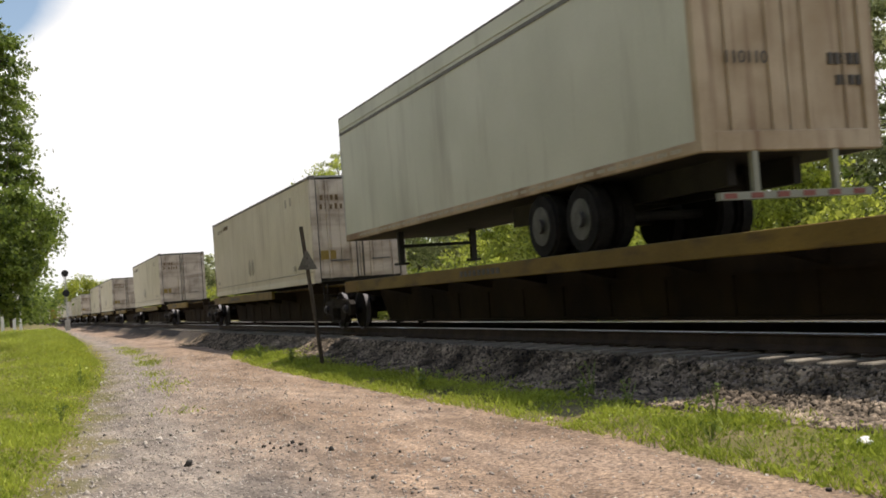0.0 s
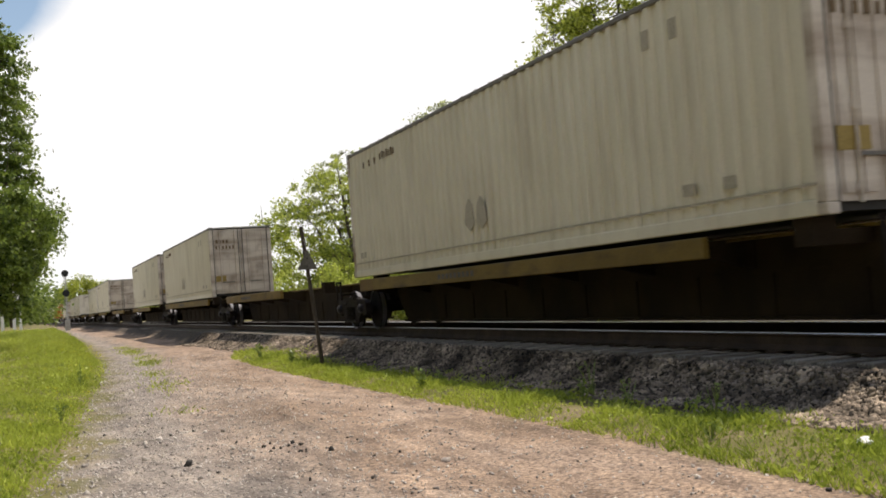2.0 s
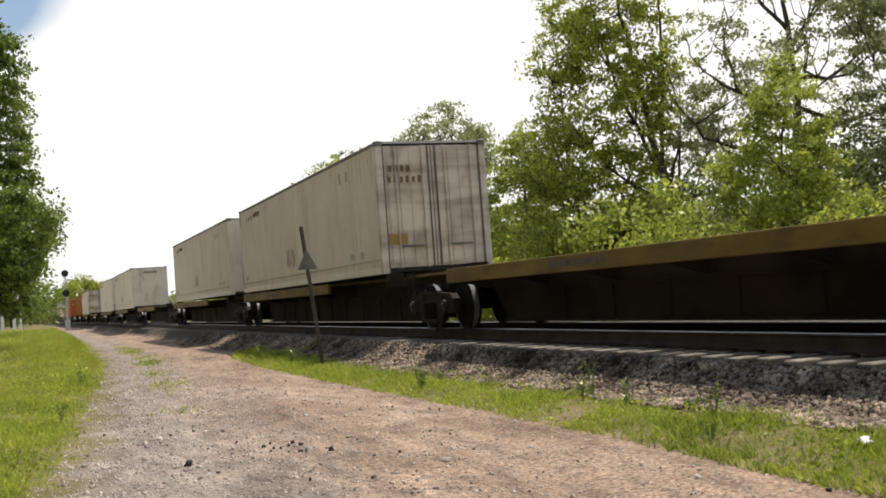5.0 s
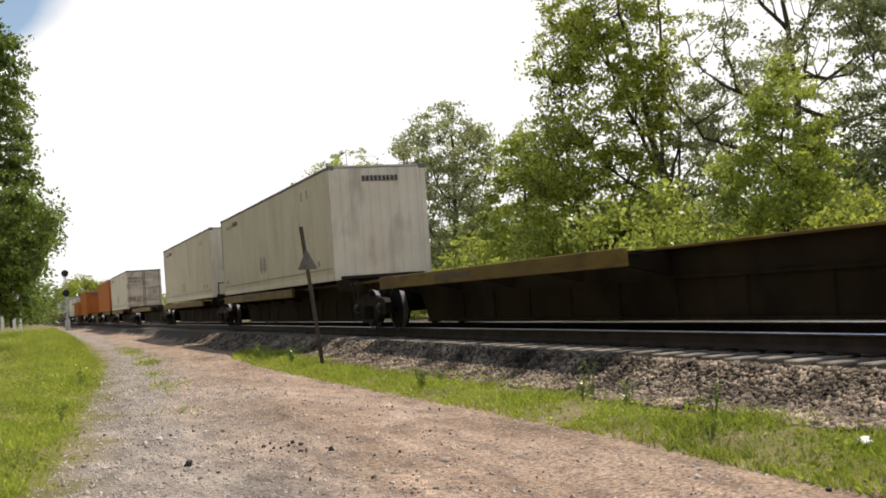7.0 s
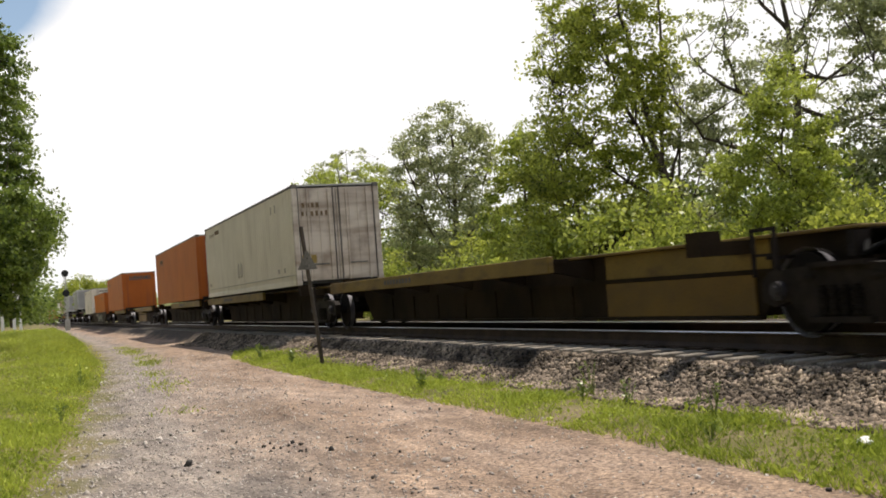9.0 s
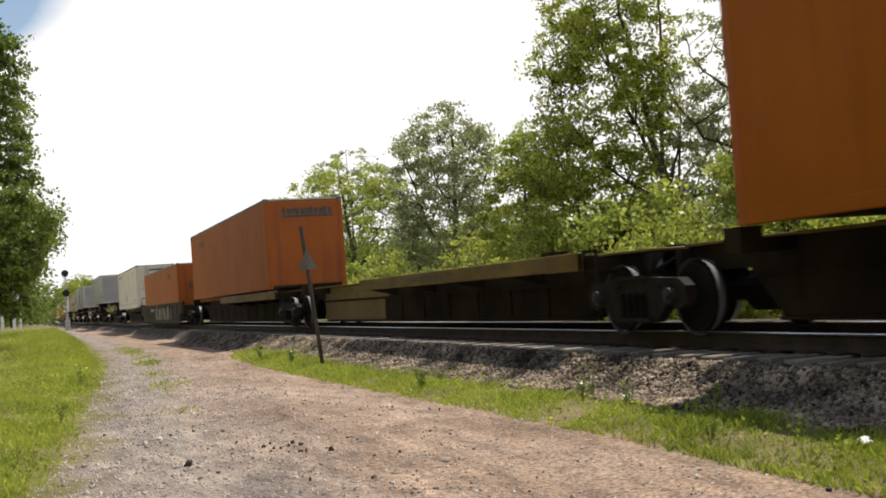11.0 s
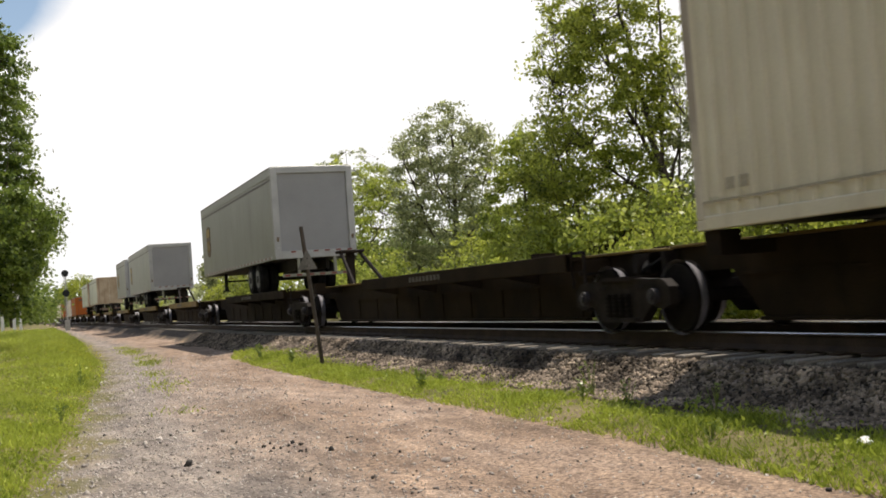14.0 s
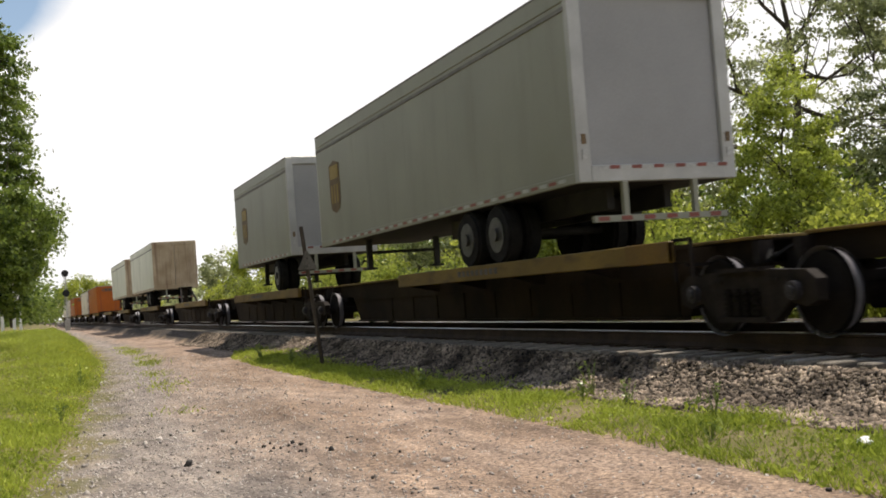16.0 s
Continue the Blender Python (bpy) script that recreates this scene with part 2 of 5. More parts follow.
def tube(bm, pts, radii, n=6):
    rings = []
    for i, p in enumerate(pts):
        p = Vector(p)
        d = (Vector(pts[min(i + 1, len(pts) - 1)]) - Vector(pts[max(i - 1, 0)])).normalized()
        a = d.orthogonal().normalized()
        b = d.cross(a)
        rings.append([bm.verts.new(p + (a * math.cos(k * math.tau / n) + b * math.sin(k * math.tau / n)) * radii[i]) for k in range(n)])
    for r0, r1 in zip(rings, rings[1:]):
        # match the nearest start so that the skin does not twist
        k0 = min(range(n), key=lambda k: (r1[k].co - r0[0].co).length)
        for k in range(n):
            bm.faces.new((r0[k], r0[(k + 1) % n], r1[(k + 1 + k0) % n], r1[(k + k0) % n]))
    bm.faces.new(rings[0][::-1])
    bm.faces.new(rings[-1])


def finish(name, bm, material, smooth=False):
    bmesh.ops.recalc_face_normals(bm, faces=bm.faces[:])
    me = bpy.data.meshes.new(name)
    bm.to_mesh(me)
    bm.free()
    me.materials.append(material)
    if smooth:
        for p in me.polygons:
            p.use_smooth = True
    return me


def part(name, bm, material, parent=None, label="", smooth=False):
    ob = new(name, finish(name, bm, material, smooth))
    ob.parent = parent
    return tagged(ob, label, kind="stuff" if name in ("marking", "reflective_tape", "graffiti") else "")


def lettering(text, size, material, parent, m, label=""):
    cu = bpy.data.curves.new("lettering", "FONT")
    cu.body, cu.size, cu.extrude = text, size, 0.004
    cu.align_x = "CENTER"
    tmp = bpy.data.objects.new("lettering", cu)
    me = bpy.data.meshes.new_from_object(tmp)
    bpy.data.objects.remove(tmp)
    me.materials.append(material)
    o = new("lettering", me)
    o.parent, o.matrix_basis = parent, m
    return tagged(o, label)


def quads(name, v, material):
    """v: array (n, 4, 3) of quads."""
    me = bpy.data.meshes.new(name)
    n = len(v)
    me.vertices.add(4 * n)
    me.vertices.foreach_set("co", v.reshape(-1).astype(np.float32))
    me.loops.add(4 * n)
    me.loops.foreach_set("vertex_index", np.arange(4 * n, dtype=np.int32))
    me.polygons.add(n)
    me.polygons.foreach_set("loop_start", np.arange(0, 4 * n, 4, dtype=np.int32))
    me.update(calc_edges=True)
    me.materials.append(material)
    return me


# ---- ground ----
ROAD_L = ((-40, -0.7), (5, -0.4), (8.75, -0.05), (9.5, 0.14), (13, 0.48), (16.9, 0.8), (26.4, 1.7), (33.2, 2.05), (60, 2.8), (104, 3.4), (139, 3.5), (400, 3.5))
ROAD_R = ((-40, 4.3), (5, 4.5), (7.4, 4.6), (9.4, 4.65), (13.5, 4.66), (17.5, 4.7), (23.4, 4.82), (29, 5.1), (34, 6.1), (60, 6.3), (139, 6.3), (400, 6.3))


def lerp(table, y):
    return np.interp(y, [a for a, _ in table], [b for _, b in table])


def smooth01(t):
    t = np.clip(t, 0, 1)
    return t * t * (3 - 2 * t)


def ground_z(x, y):
    """Height of the ground: road, verges, and the ballast bed up to the sleepers."""
    x, y = np.asarray(x, float), np.asarray(y, float)
    left, right = lerp(ROAD_L, y), lerp(ROAD_R, y)
    z = 0.04 * np.sin(x * 1.3 + 0.2 * y) * 0.5
    z = z - 0.03 * np.exp(-((x - (left * 0.7 + right * 0.3)) / 0.35) ** 2) - 0.03 * np.exp(-((x - (left * 0.25 + right * 0.75)) / 0.4) ** 2)
    z = z + smooth01((left - x) / 1.5) * (0.1 + 0.75 * smooth01((y - 12) / 90))
    z = z + 0.06 * smooth01((x - right) / 0.5)
    bed = RAIL - 0.31
    z = z + (bed - 0.06) * smooth01((x - 6.2) / 0.9)
    z = z + 0.065 * np.exp(-((x - (DC - 1.6)) / 0.14) ** 2)
    z = z - 0.3 * smooth01((x - (DC + 5.5)) / 2.2)
    return z


def build_ground():
    xs = np.concatenate([[-2500, -900, -300, -120, -60, -30, -18, -12, -8], np.arange(-6, 14.01, 0.12), [15, 17, 20, 25, 35, 60, 120, 300, 900, 2500]])
    ys = np.concatenate([[-2500, -800, -200, -60, -25, -10, -4], np.arange(0, 45, 0.15), np.arange(45, 150, 1.0), [160, 180, 210, 260, 330, 450, 700, 1200, 2800]])
    gx, gy = np.meshgrid(xs, ys)
    gz = ground_z(gx, gy)
    rough = np.random.default_rng(3).normal(0, 0.003, gz.shape)
    gz = gz + rough
    nx = len(xs)
    idx = np.arange(gx.size).reshape(gx.shape)
    f = np.stack([idx[:-1, :-1], idx[:-1, 1:], idx[1:, 1:], idx[1:, :-1]], -1).reshape(-1, 4)
    me = bpy.data.meshes.new("ground")
    me.from_pydata(np.stack([gx, gy, gz], -1).reshape(-1, 3).tolist(), [], f.tolist())
    me.update()
    at = me.attributes.new("road", "FLOAT", "POINT")
    left, right = lerp(ROAD_L, gy), lerp(ROAD_R, gy)
    wob = 0.22 * np.sin(gy * 1.7) + 0.16 * np.sin(gy * 4.1 + 1) + 0.1 * np.sin(gy * 9.3)
    road = smooth01((gx - left - wob * 0.7) / 0.5) * (1 - smooth01((gx - right - wob * 0.5 + 0.1) / 0.4))
    at.data.foreach_set("value", road.reshape(-1).astype(np.float32))
    at2 = me.attributes.new("bed", "FLOAT", "POINT")
    # runs past the ballast to x = 15.5: dark colour painted for tree shade there
    bed_and_shade = smooth01((gx - 5.9 - wob) / 0.5) * (1 - smooth01((gx - 15.5) / 0.8))
    at2.data.foreach_set("value", bed_and_shade.reshape(-1).astype(np.float32))
    at3 = me.attributes.new("lane", "FLOAT", "POINT")
    at3.data.foreach_set("value", np.clip((gx - left) / (right - left), 0, 1).reshape(-1).astype(np.float32))
    for p in me.polygons:
        p.use_smooth = True
    m = bpy.data.materials.new("ground_earth_grass_gravel")
    m.use_nodes = True
    nt = m.node_tree
    n, l = nt.nodes, nt.links
    b = n["Principled BSDF"]
    b.inputs["Roughness"].default_value = 0.95
    b.inputs["Specular IOR Level"].default_value = 0.15
    tc = n.new("ShaderNodeTexCoord")

    def noise_ramp(scale, stops, detail=5.0, vec=None, lo=0.3, hi=0.7):
        t = n.new("ShaderNodeTexNoise")
        t.inputs["Scale"].default_value, t.inputs["Detail"].default_value = scale, detail
        l.new(vec or tc.outputs["Object"], t.inputs["Vector"])
        r = n.new("ShaderNodeValToRGB")
        r.color_ramp.elements[0].position, r.color_ramp.elements[1].position = lo, hi
        r.color_ramp.elements[0].color, r.color_ramp.elements[1].color = (*stops[0], 1), (*stops[-1], 1)
        if len(stops) == 3:
            e = r.color_ramp.elements.new((lo + hi) / 2)
            e.color = (*stops[1], 1)
        l.new(t.outputs["Fac"], r.inputs[0])
        return r.outputs[0], t.outputs["Fac"]

    def mix(fac, a, c, kind="MIX"):
        x = n.new("ShaderNodeMix")
        x.data_type, x.blend_type = "RGBA", kind
        if isinstance(fac, float):
            x.inputs[0].default_value = fac
        else:
            l.new(fac, x.inputs[0])
        l.new(a, x.inputs[6])
        l.new(c, x.inputs[7])
        return x.outputs[2]

    st = n.new("ShaderNodeMapping")
    st.inputs["Scale"].default_value = (1.0, 0.3, 1.0)
    l.new(tc.outputs["Object"], st.inputs["Vector"])
    brown, _ = noise_ramp(0.9, ((0.215, 0.155, 0.115), (0.34, 0.25, 0.19), (0.45, 0.345, 0.275)), 6.0, st.outputs[0])
    gravel, _ = noise_ramp(1.4, ((0.21, 0.18, 0.16), (0.3, 0.26, 0.23), (0.4, 0.345, 0.305)), 6.0, st.outputs[0])
    la = n.new("ShaderNodeAttribute")
    la.attribute_name = "lane"
    wave = n.new("ShaderNodeTexNoise")
    wave.inputs["Scale"].default_value = 0.7
    l.new(st.outputs[0], wave.inputs["Vector"])
    lane = n.new("ShaderNodeMath")
    lane.operation = "MULTIPLY_ADD"
    l.new(wave.outputs["Fac"], lane.inputs[0])
    lane.inputs[1].default_value = 0.7
    l.new(la.outputs["Fac"], lane.inputs[2])
    lr = n.new("ShaderNodeMapRange")
    lr.inputs[1].default_value, lr.inputs[2].default_value = 0.6, 0.95
    l.new(lane.outputs[0], lr.inputs[0])
    earth = mix(lr.outputs[0], gravel, brown)
    grit, gfac = noise_ramp(26.0, ((0.45, 0.44, 0.44), (0.98, 0.97, 0.95), (1.5, 1.46, 1.4)), 4.0, None, 0.3, 0.72)
    blot, _ = noise_ramp(4.5, ((0.6, 0.59, 0.6), (1.0, 1.0, 1.0), (1.28, 1.25, 1.2)), 7.0, st.outputs[0])
    speck, _ = noise_ramp(75.0, ((0.7, 0.7, 0.7), (1.0, 1.0, 1.0), (1.5, 1.48, 1.45)), 2.0, None, 0.28, 0.75)
    road_c = mix(1.0, mix(1.0, mix(1.0, earth, grit, "MULTIPLY"), blot, "MULTIPLY"), speck, "MULTIPLY")
    turf, _ = noise_ramp(1.3, ((0.12, 0.12, 0.04), (0.18, 0.16, 0.065), (0.26, 0.205, 0.125)))
    # ballast bed colour, which also paints the shade on the far bank
    bedc, _ = noise_ramp(19.0, ((0.03, 0.025, 0.02), (0.08, 0.066, 0.055), (0.16, 0.13, 0.11)), 4.0)
    ra = n.new("ShaderNodeAttribute")
    ra.attribute_name = "road"
    ba = n.new("ShaderNodeAttribute")
    ba.attribute_name = "bed"
    c = mix(ba.outputs["Fac"], turf, bedc)
    c = mix(ra.outputs["Fac"], c, road_c)
    l.new(c, b.inputs["Base Color"])
    bp = n.new("ShaderNodeBump")
    bp.inputs["Strength"].default_value, bp.inputs["Distance"].default_value = 0.9, 0.03
    l.new(gfac, bp.inputs["Height"])
    l.new(bp.outputs[0], b.inputs["Normal"])
    me.materials.append(m)
    return tagged(new("ground", me), "dirt and gravel track between grass verges beside the ballast", "ground", kind="structure")


build_ground()


# ---- the track: two rails on sleepers ----
def build_track():
    profile = [(-0.07, -0.2), (0.07, -0.2), (0.07, -0.185), (0.012, -0.14), (0.012, -0.045), (0.036, -0.035), (0.036, -0.014), (0.03, -0.005), (0.018, 0.0),
               (-0.018, 0.0), (-0.03, -0.005), (-0.036, -0.014), (-0.036, -0.035), (-0.012, -0.045), (-0.012, -0.14), (-0.07, -0.185)]
    tr = tagged(new("railway_track"), "single railway track with shiny rails on weathered sleepers", "railway track", kind="structure")
    tr.matrix_basis = pose(DC, 0, RAIL)
    for side in (-0.7525, 0.7525):
        bm = bmesh.new()
        a = [bm.verts.new((side + x, -60, z)) for x, z in profile]
        c = [bm.verts.new((side + x, 900, z)) for x, z in profile]
        k = len(profile)
        for i in range(k):
            bm.faces.new((a[i], a[(i + 1) % k], c[(i + 1) % k], c[i]))
        bm.faces.new(a[::-1])
        bm.faces.new(c)
        r = part("rail", bm, M["railside"], tr, "worn steel rail with a polished head")
        r.data.materials.append(M["rail"])
        for p in r.data.polygons:
            if p.center.z > -0.012:
                p.material_index = 1
    return tr


track = build_track()

# ---- the train ----
# Everything on it is built round the track's centre at rail height, leading end at y = 0, running back along +y.
MOVING = []
HW = WIDTH / 2


def runs(ob, y8):
    """Remember a thing of the train by where its leading end stands at eight seconds."""
    ob.matrix_basis = pose(DC, y8, RAIL)
    MOVING.append((ob, y8))
    return ob


def corrugated(length, z0, z1, pitch=0.3, depth=0.035, x=0.0):
    """A pressed steel side, ribs upright; outer face at x, towards -x."""
    bm = bmesh.new()
    n = int(length / pitch)
    p = length / n
    pts = []
    for i in range(n):
        for f, d in ((0.0, 0.0), (0.32, 0.0), (0.45, 1.0), (0.87, 1.0)):
            pts.append(((i + f) * p, x + d * depth))
    pts.append((length, x))
    lo = [bm.verts.new((xx, yy, z0)) for yy, xx in pts]
    hi = [bm.verts.new((xx, yy, z1)) for yy, xx in pts]
    lo2 = [bm.verts.new((x + depth + 0.02, yy, z0)) for yy in (0, length)]
    hi2 = [bm.verts.new((x + depth + 0.02, yy, z1)) for yy in (0, length)]
    for i in range(len(pts) - 1):
        bm.faces.new((lo[i], lo[i + 1], hi[i + 1], hi[i]))
    bm.faces.new((lo2[0], hi2[0], hi2[1], lo2[1]))
    bm.faces.new((lo[0], hi[0], hi2[0], lo2[0]))
    bm.faces.new((lo[-1], lo2[1], hi2[1], hi[-1]))
    bm.faces.new(hi + hi2[::-1])
    bm.faces.new(lo[::-1] + lo2)
    return bm


def mirror_x(bm):
    for v in bm.verts:
        v.co.x = -v.co.x
    return bm


def container(style, end, y8, base=1.19, length=16.15, ribs=0.3, rib_depth=0.03, label="", number="", logo=0.0, mark_y=12.7):
    """A freight container. style: cream or orange; end: doors or plain, the look of the leading end."""
    side_m = M["cream"] if style == "cream" else M["orange"]
    end_m = M["orange_end"] if style == "orange" else M["cream_end"] if end == "doors" else M["cream_front"]
    if style == "orange":
        rib_depth = 0.004
        ribs = 0.61
    H = 2.896
    c = tagged(new("freight_container"), label, "container", "containers on the train")
    zb, zt = base, base + H
    mb = 0.16
    for s in (1, -1):
        bm = corrugated(length - 0.3, zb + mb, zt - 0.09, ribs, rib_depth, -HW + 0.012)
        bmesh.ops.translate(bm, verts=bm.verts[:], vec=(0, 0.15, 0))
        part("side_panel", bm if s == 1 else mirror_x(bm), side_m, c)
        bm = rounded(-HW, -HW + 0.1, 0.15, length - 0.15, zb, zb + mb, 0.012)
        part("bottom_rail", bm if s == 1 else mirror_x(bm), side_m, c)
        bm = rounded(-HW, -HW + 0.08, 0.15, length - 0.15, zt - 0.09, zt - 0.02, 0.012)
        part("top_rail", bm if s == 1 else mirror_x(bm), M["roof"], c, "dark roof rail")
        if style == "cream":
            bm = plainbox(-HW - 0.004, -HW + 0.012, 0.15, length - 0.15, zb + 0.30, zb + 0.325)
            part("rubbing_strip", bm if s == 1 else mirror_x(bm), M["faint"], c)
        for yy in (0.0, length - 0.15):
            bm = rounded(-HW, -HW + 0.15, yy, yy + 0.15, zb + 0.12, zt - 0.12, 0.012)
            part("corner_post", bm if s == 1 else mirror_x(bm), end_m, c)
            for z in (zb, zt - 0.12):
                bm = rounded(-HW - 0.004, -HW + 0.16, yy - 0.004, yy + 0.154, z, z + 0.12, 0.012)
                part("corner_casting", bm if s == 1 else mirror_x(bm), M["roof"] if z > zb else end_m, c)
    rf = bmesh.new()
    cuboid(rf, -HW + 0.05, HW - 0.05, 0.05, length - 0.05, zt - 0.06, zt - 0.01)
    for i in range(1, 27):
        cuboid(rf, -HW + 0.03, HW - 0.03, i * length / 27 - 0.03, i * length / 27 + 0.03, zt - 0.01, zt + 0.006)
    part("roof_panel", rf, M["pale"], c, "pale ribbed roof")
    part("floor_panel", plainbox(-HW + 0.1, HW - 0.1, 0.1, length - 0.1, zb + 0.03, zb + 0.13), M["black"], c)
    part("rear_panel", plainbox(-HW + 0.15, HW - 0.15, length - 0.06, length - 0.02, zb + 0.05, zt - 0.05), end_m, c)
    if end == "doors":
        for s in (-1, 1):
            x0, x1 = (-HW + 0.155, -0.012) if s < 0 else (0.012, HW - 0.155)
            bm = bmesh.new()
            cuboid(bm, x0, x1, 0.045, 0.085, zb + 0.12, zt - 0.11)
            d = part("door", bm, M["cream_end"], c, "stained door with upright ribs")
            for k in range(4):
                xr = x0 + 0.1 + k * (x1 - x0 - 0.34) / 3
                part("door_rib", plainbox(xr, xr + 0.14, 0.024, 0.05, zb + 0.2, zt - 0.2), end_m, d)
            for xr in (x0 + 0.28, x1 - 0.22):
                rb = bmesh.new()
                drum(rb, (xr, 0.005, (zb + zt) / 2), "z", 0.02, H - 0.2, 8)
                for k in range(4):
                    z = zb + 0.22 + k * 0.8
                    cuboid(rb, xr - 0.045, xr + 0.045, 0.0, 0.03, z, z + 0.07)
                part("lock_rod", rb, end_m, d)
            hb = joined((x0 + 0.3, x1 - 0.3, -0.012, 0.008, zb + 0.56, zb + 0.6))
            part("door_handle", hb, M["roof"], d)
        for xs in (-HW + 0.165, -0.085, 0.085, HW - 0.165):
            part("door_seal", plainbox(xs - 0.015, xs + 0.015, 0.018, 0.06, zb + 0.12, zt - 0.11), M["dark"], c, "dark rubber door seal")
        part("placard", plainbox(-HW + 0.2, -HW + 0.62, 0.02, 0.03, zb + 0.62, zb + 0.86), M["gold"], c, "worn yellow placard")
        if number:
            lettering(number, 0.24, M["dark"], c, Matrix.Translation((-0.68, 0.018, zt - 0.95)) @ Euler((radians(90), 0, 0)).to_matrix().to_4x4(), "stencilled number")
        bm = bmesh.new()
        for k in range(4):
            cuboid(bm, -HW + 0.27 + k * 0.14, -HW + 0.35 + k * 0.14, 0.018, 0.03, zt - 0.68, zt - 0.54)
        for k in range(6 if not number else 0):
            cuboid(bm, -HW + 0.25 + k * 0.14, -HW + 0.32 + k * 0.14, 0.018, 0.03, zt - 0.92, zt - 0.79 + 0.02 * (k % 2))
        part("marking", bm, M["umber"], c)
    else:
        bm = bmesh.new()
        bm = corrugated(2 * HW - 0.3, zb + 0.1, zt - 0.08, 0.6 if style == "orange" else 0.24, 0.004 if style == "orange" else 0.018, 0.0)
        for v in bm.verts:
            v.co = Vector((HW - 0.15 - v.co.y, v.co.x + 0.02, v.co.z))
        part("front_wall", bm, end_m, c, "front wall with soot stains")
        bm = bmesh.new()
        if style == "orange":
            cuboid(bm, -0.72, 0.98, 0.012, 0.02, zt - 0.62 - logo, zt - 0.55 - logo)
            for k in range(11):
                cuboid(bm, -0.7 + k * 0.152, -0.6 + k * 0.152 + 0.02 * (k % 3), 0.012, 0.02, zt - 0.53 - logo, zt - 0.33 - logo + 0.04 * (k % 3 == 0))
        else:
            for k in range(9):
                cuboid(bm, -0.42 + k * 0.11, -0.34 + k * 0.11, 0.004, 0.02, zt - 0.42, zt - 0.28)
        part("marking", bm, M["dark"], c)
    # painted marks along the side
    side = bmesh.new()
    x = -HW + 0.004
    if style == "orange":
        for k in range(5):
            cuboid(side, x - 0.004, x + 0.012, mark_y + 0.1 + k * 0.3, mark_y + 0.27 + k * 0.3, zt - 0.66, zt - 0.5 + 0.05 * (k % 2))
        cuboid(side, x - 0.004, x + 0.012, mark_y, mark_y + 1.6, zt - 0.76, zt - 0.72)
        part("marking", side, M["umber"], c)
    else:
        for k in range(3):
            cuboid(side, x - 0.004, x + 0.012, length - 1.3 - k * 0.4, length - 1.22 - k * 0.4, zt - 0.48, zt - 0.34)
        for k in range(7):
            cuboid(side, x - 0.004, x + 0.012, length - 3.4 + k * 0.15, length - 3.33 + k * 0.15, zt - 0.44, zt - 0.31 + 0.03 * (k % 2))
        part("marking", side, M["umber"], c)
        part("marking", joined((x - 0.004, x + 0.012, length - 1.0, length - 0.86, zb + 0.42, zb + 0.55), (x - 0.004, x + 0.012, length - 0.75, length - 0.61, zb + 0.42, zb + 0.55),
                               (x - 0.004, x + 0.012, 2.2, 2.42, zb + 0.42, zb + 0.56), (x - 0.004, x + 0.012, 1.4, 1.62, zb + 0.42, zb + 0.56),
                               (x - 0.004, x + 0.012, 2.9, 3.05, zt - 0.6, zt - 0.36), (x - 0.004, x + 0.012, 2.3, 2.45, zt - 0.6, zt - 0.36)), M["faint"], c)
        # the two faded shields
        sh = bmesh.new()
        for y0 in (8.2, 8.72):
            v = [(y0, 0.55), (y0 + 0.22, 0.42), (y0 + 0.44, 0.55), (y0 + 0.36, 0.86), (y0 + 0.22, 0.98), (y0 + 0.08, 0.86)]
            a = [sh.verts.new((x - 0.005, yy, zb + zz + 0.12)) for yy, zz in v]
            b2 = [sh.verts.new((x + 0.012, yy, zb + zz + 0.12)) for yy, zz in v]
            sh.faces.new(a)
            sh.faces.new(b2[::-1])
            for i in range(6):
                sh.faces.new((a[i], b2[i], b2[(i + 1) % 6], a[(i + 1) % 6]))
        if rib_depth > 0.05:
            # on deep ribs only the outer faces carry the paint
            sh.clear()
            pitch = (length - 0.3) / int((length - 0.3) / ribs)
            for k in range(27, 30):
                y0 = 0.15 + k * pitch
                cuboid(sh, x - 0.005, x + 0.012, y0 + 0.01, y0 + 0.085, zb + 0.42, zb + 0.82)
        part("shield_decal", sh, M["faint"], c, "faded shield decal")
    return runs(c, y8)


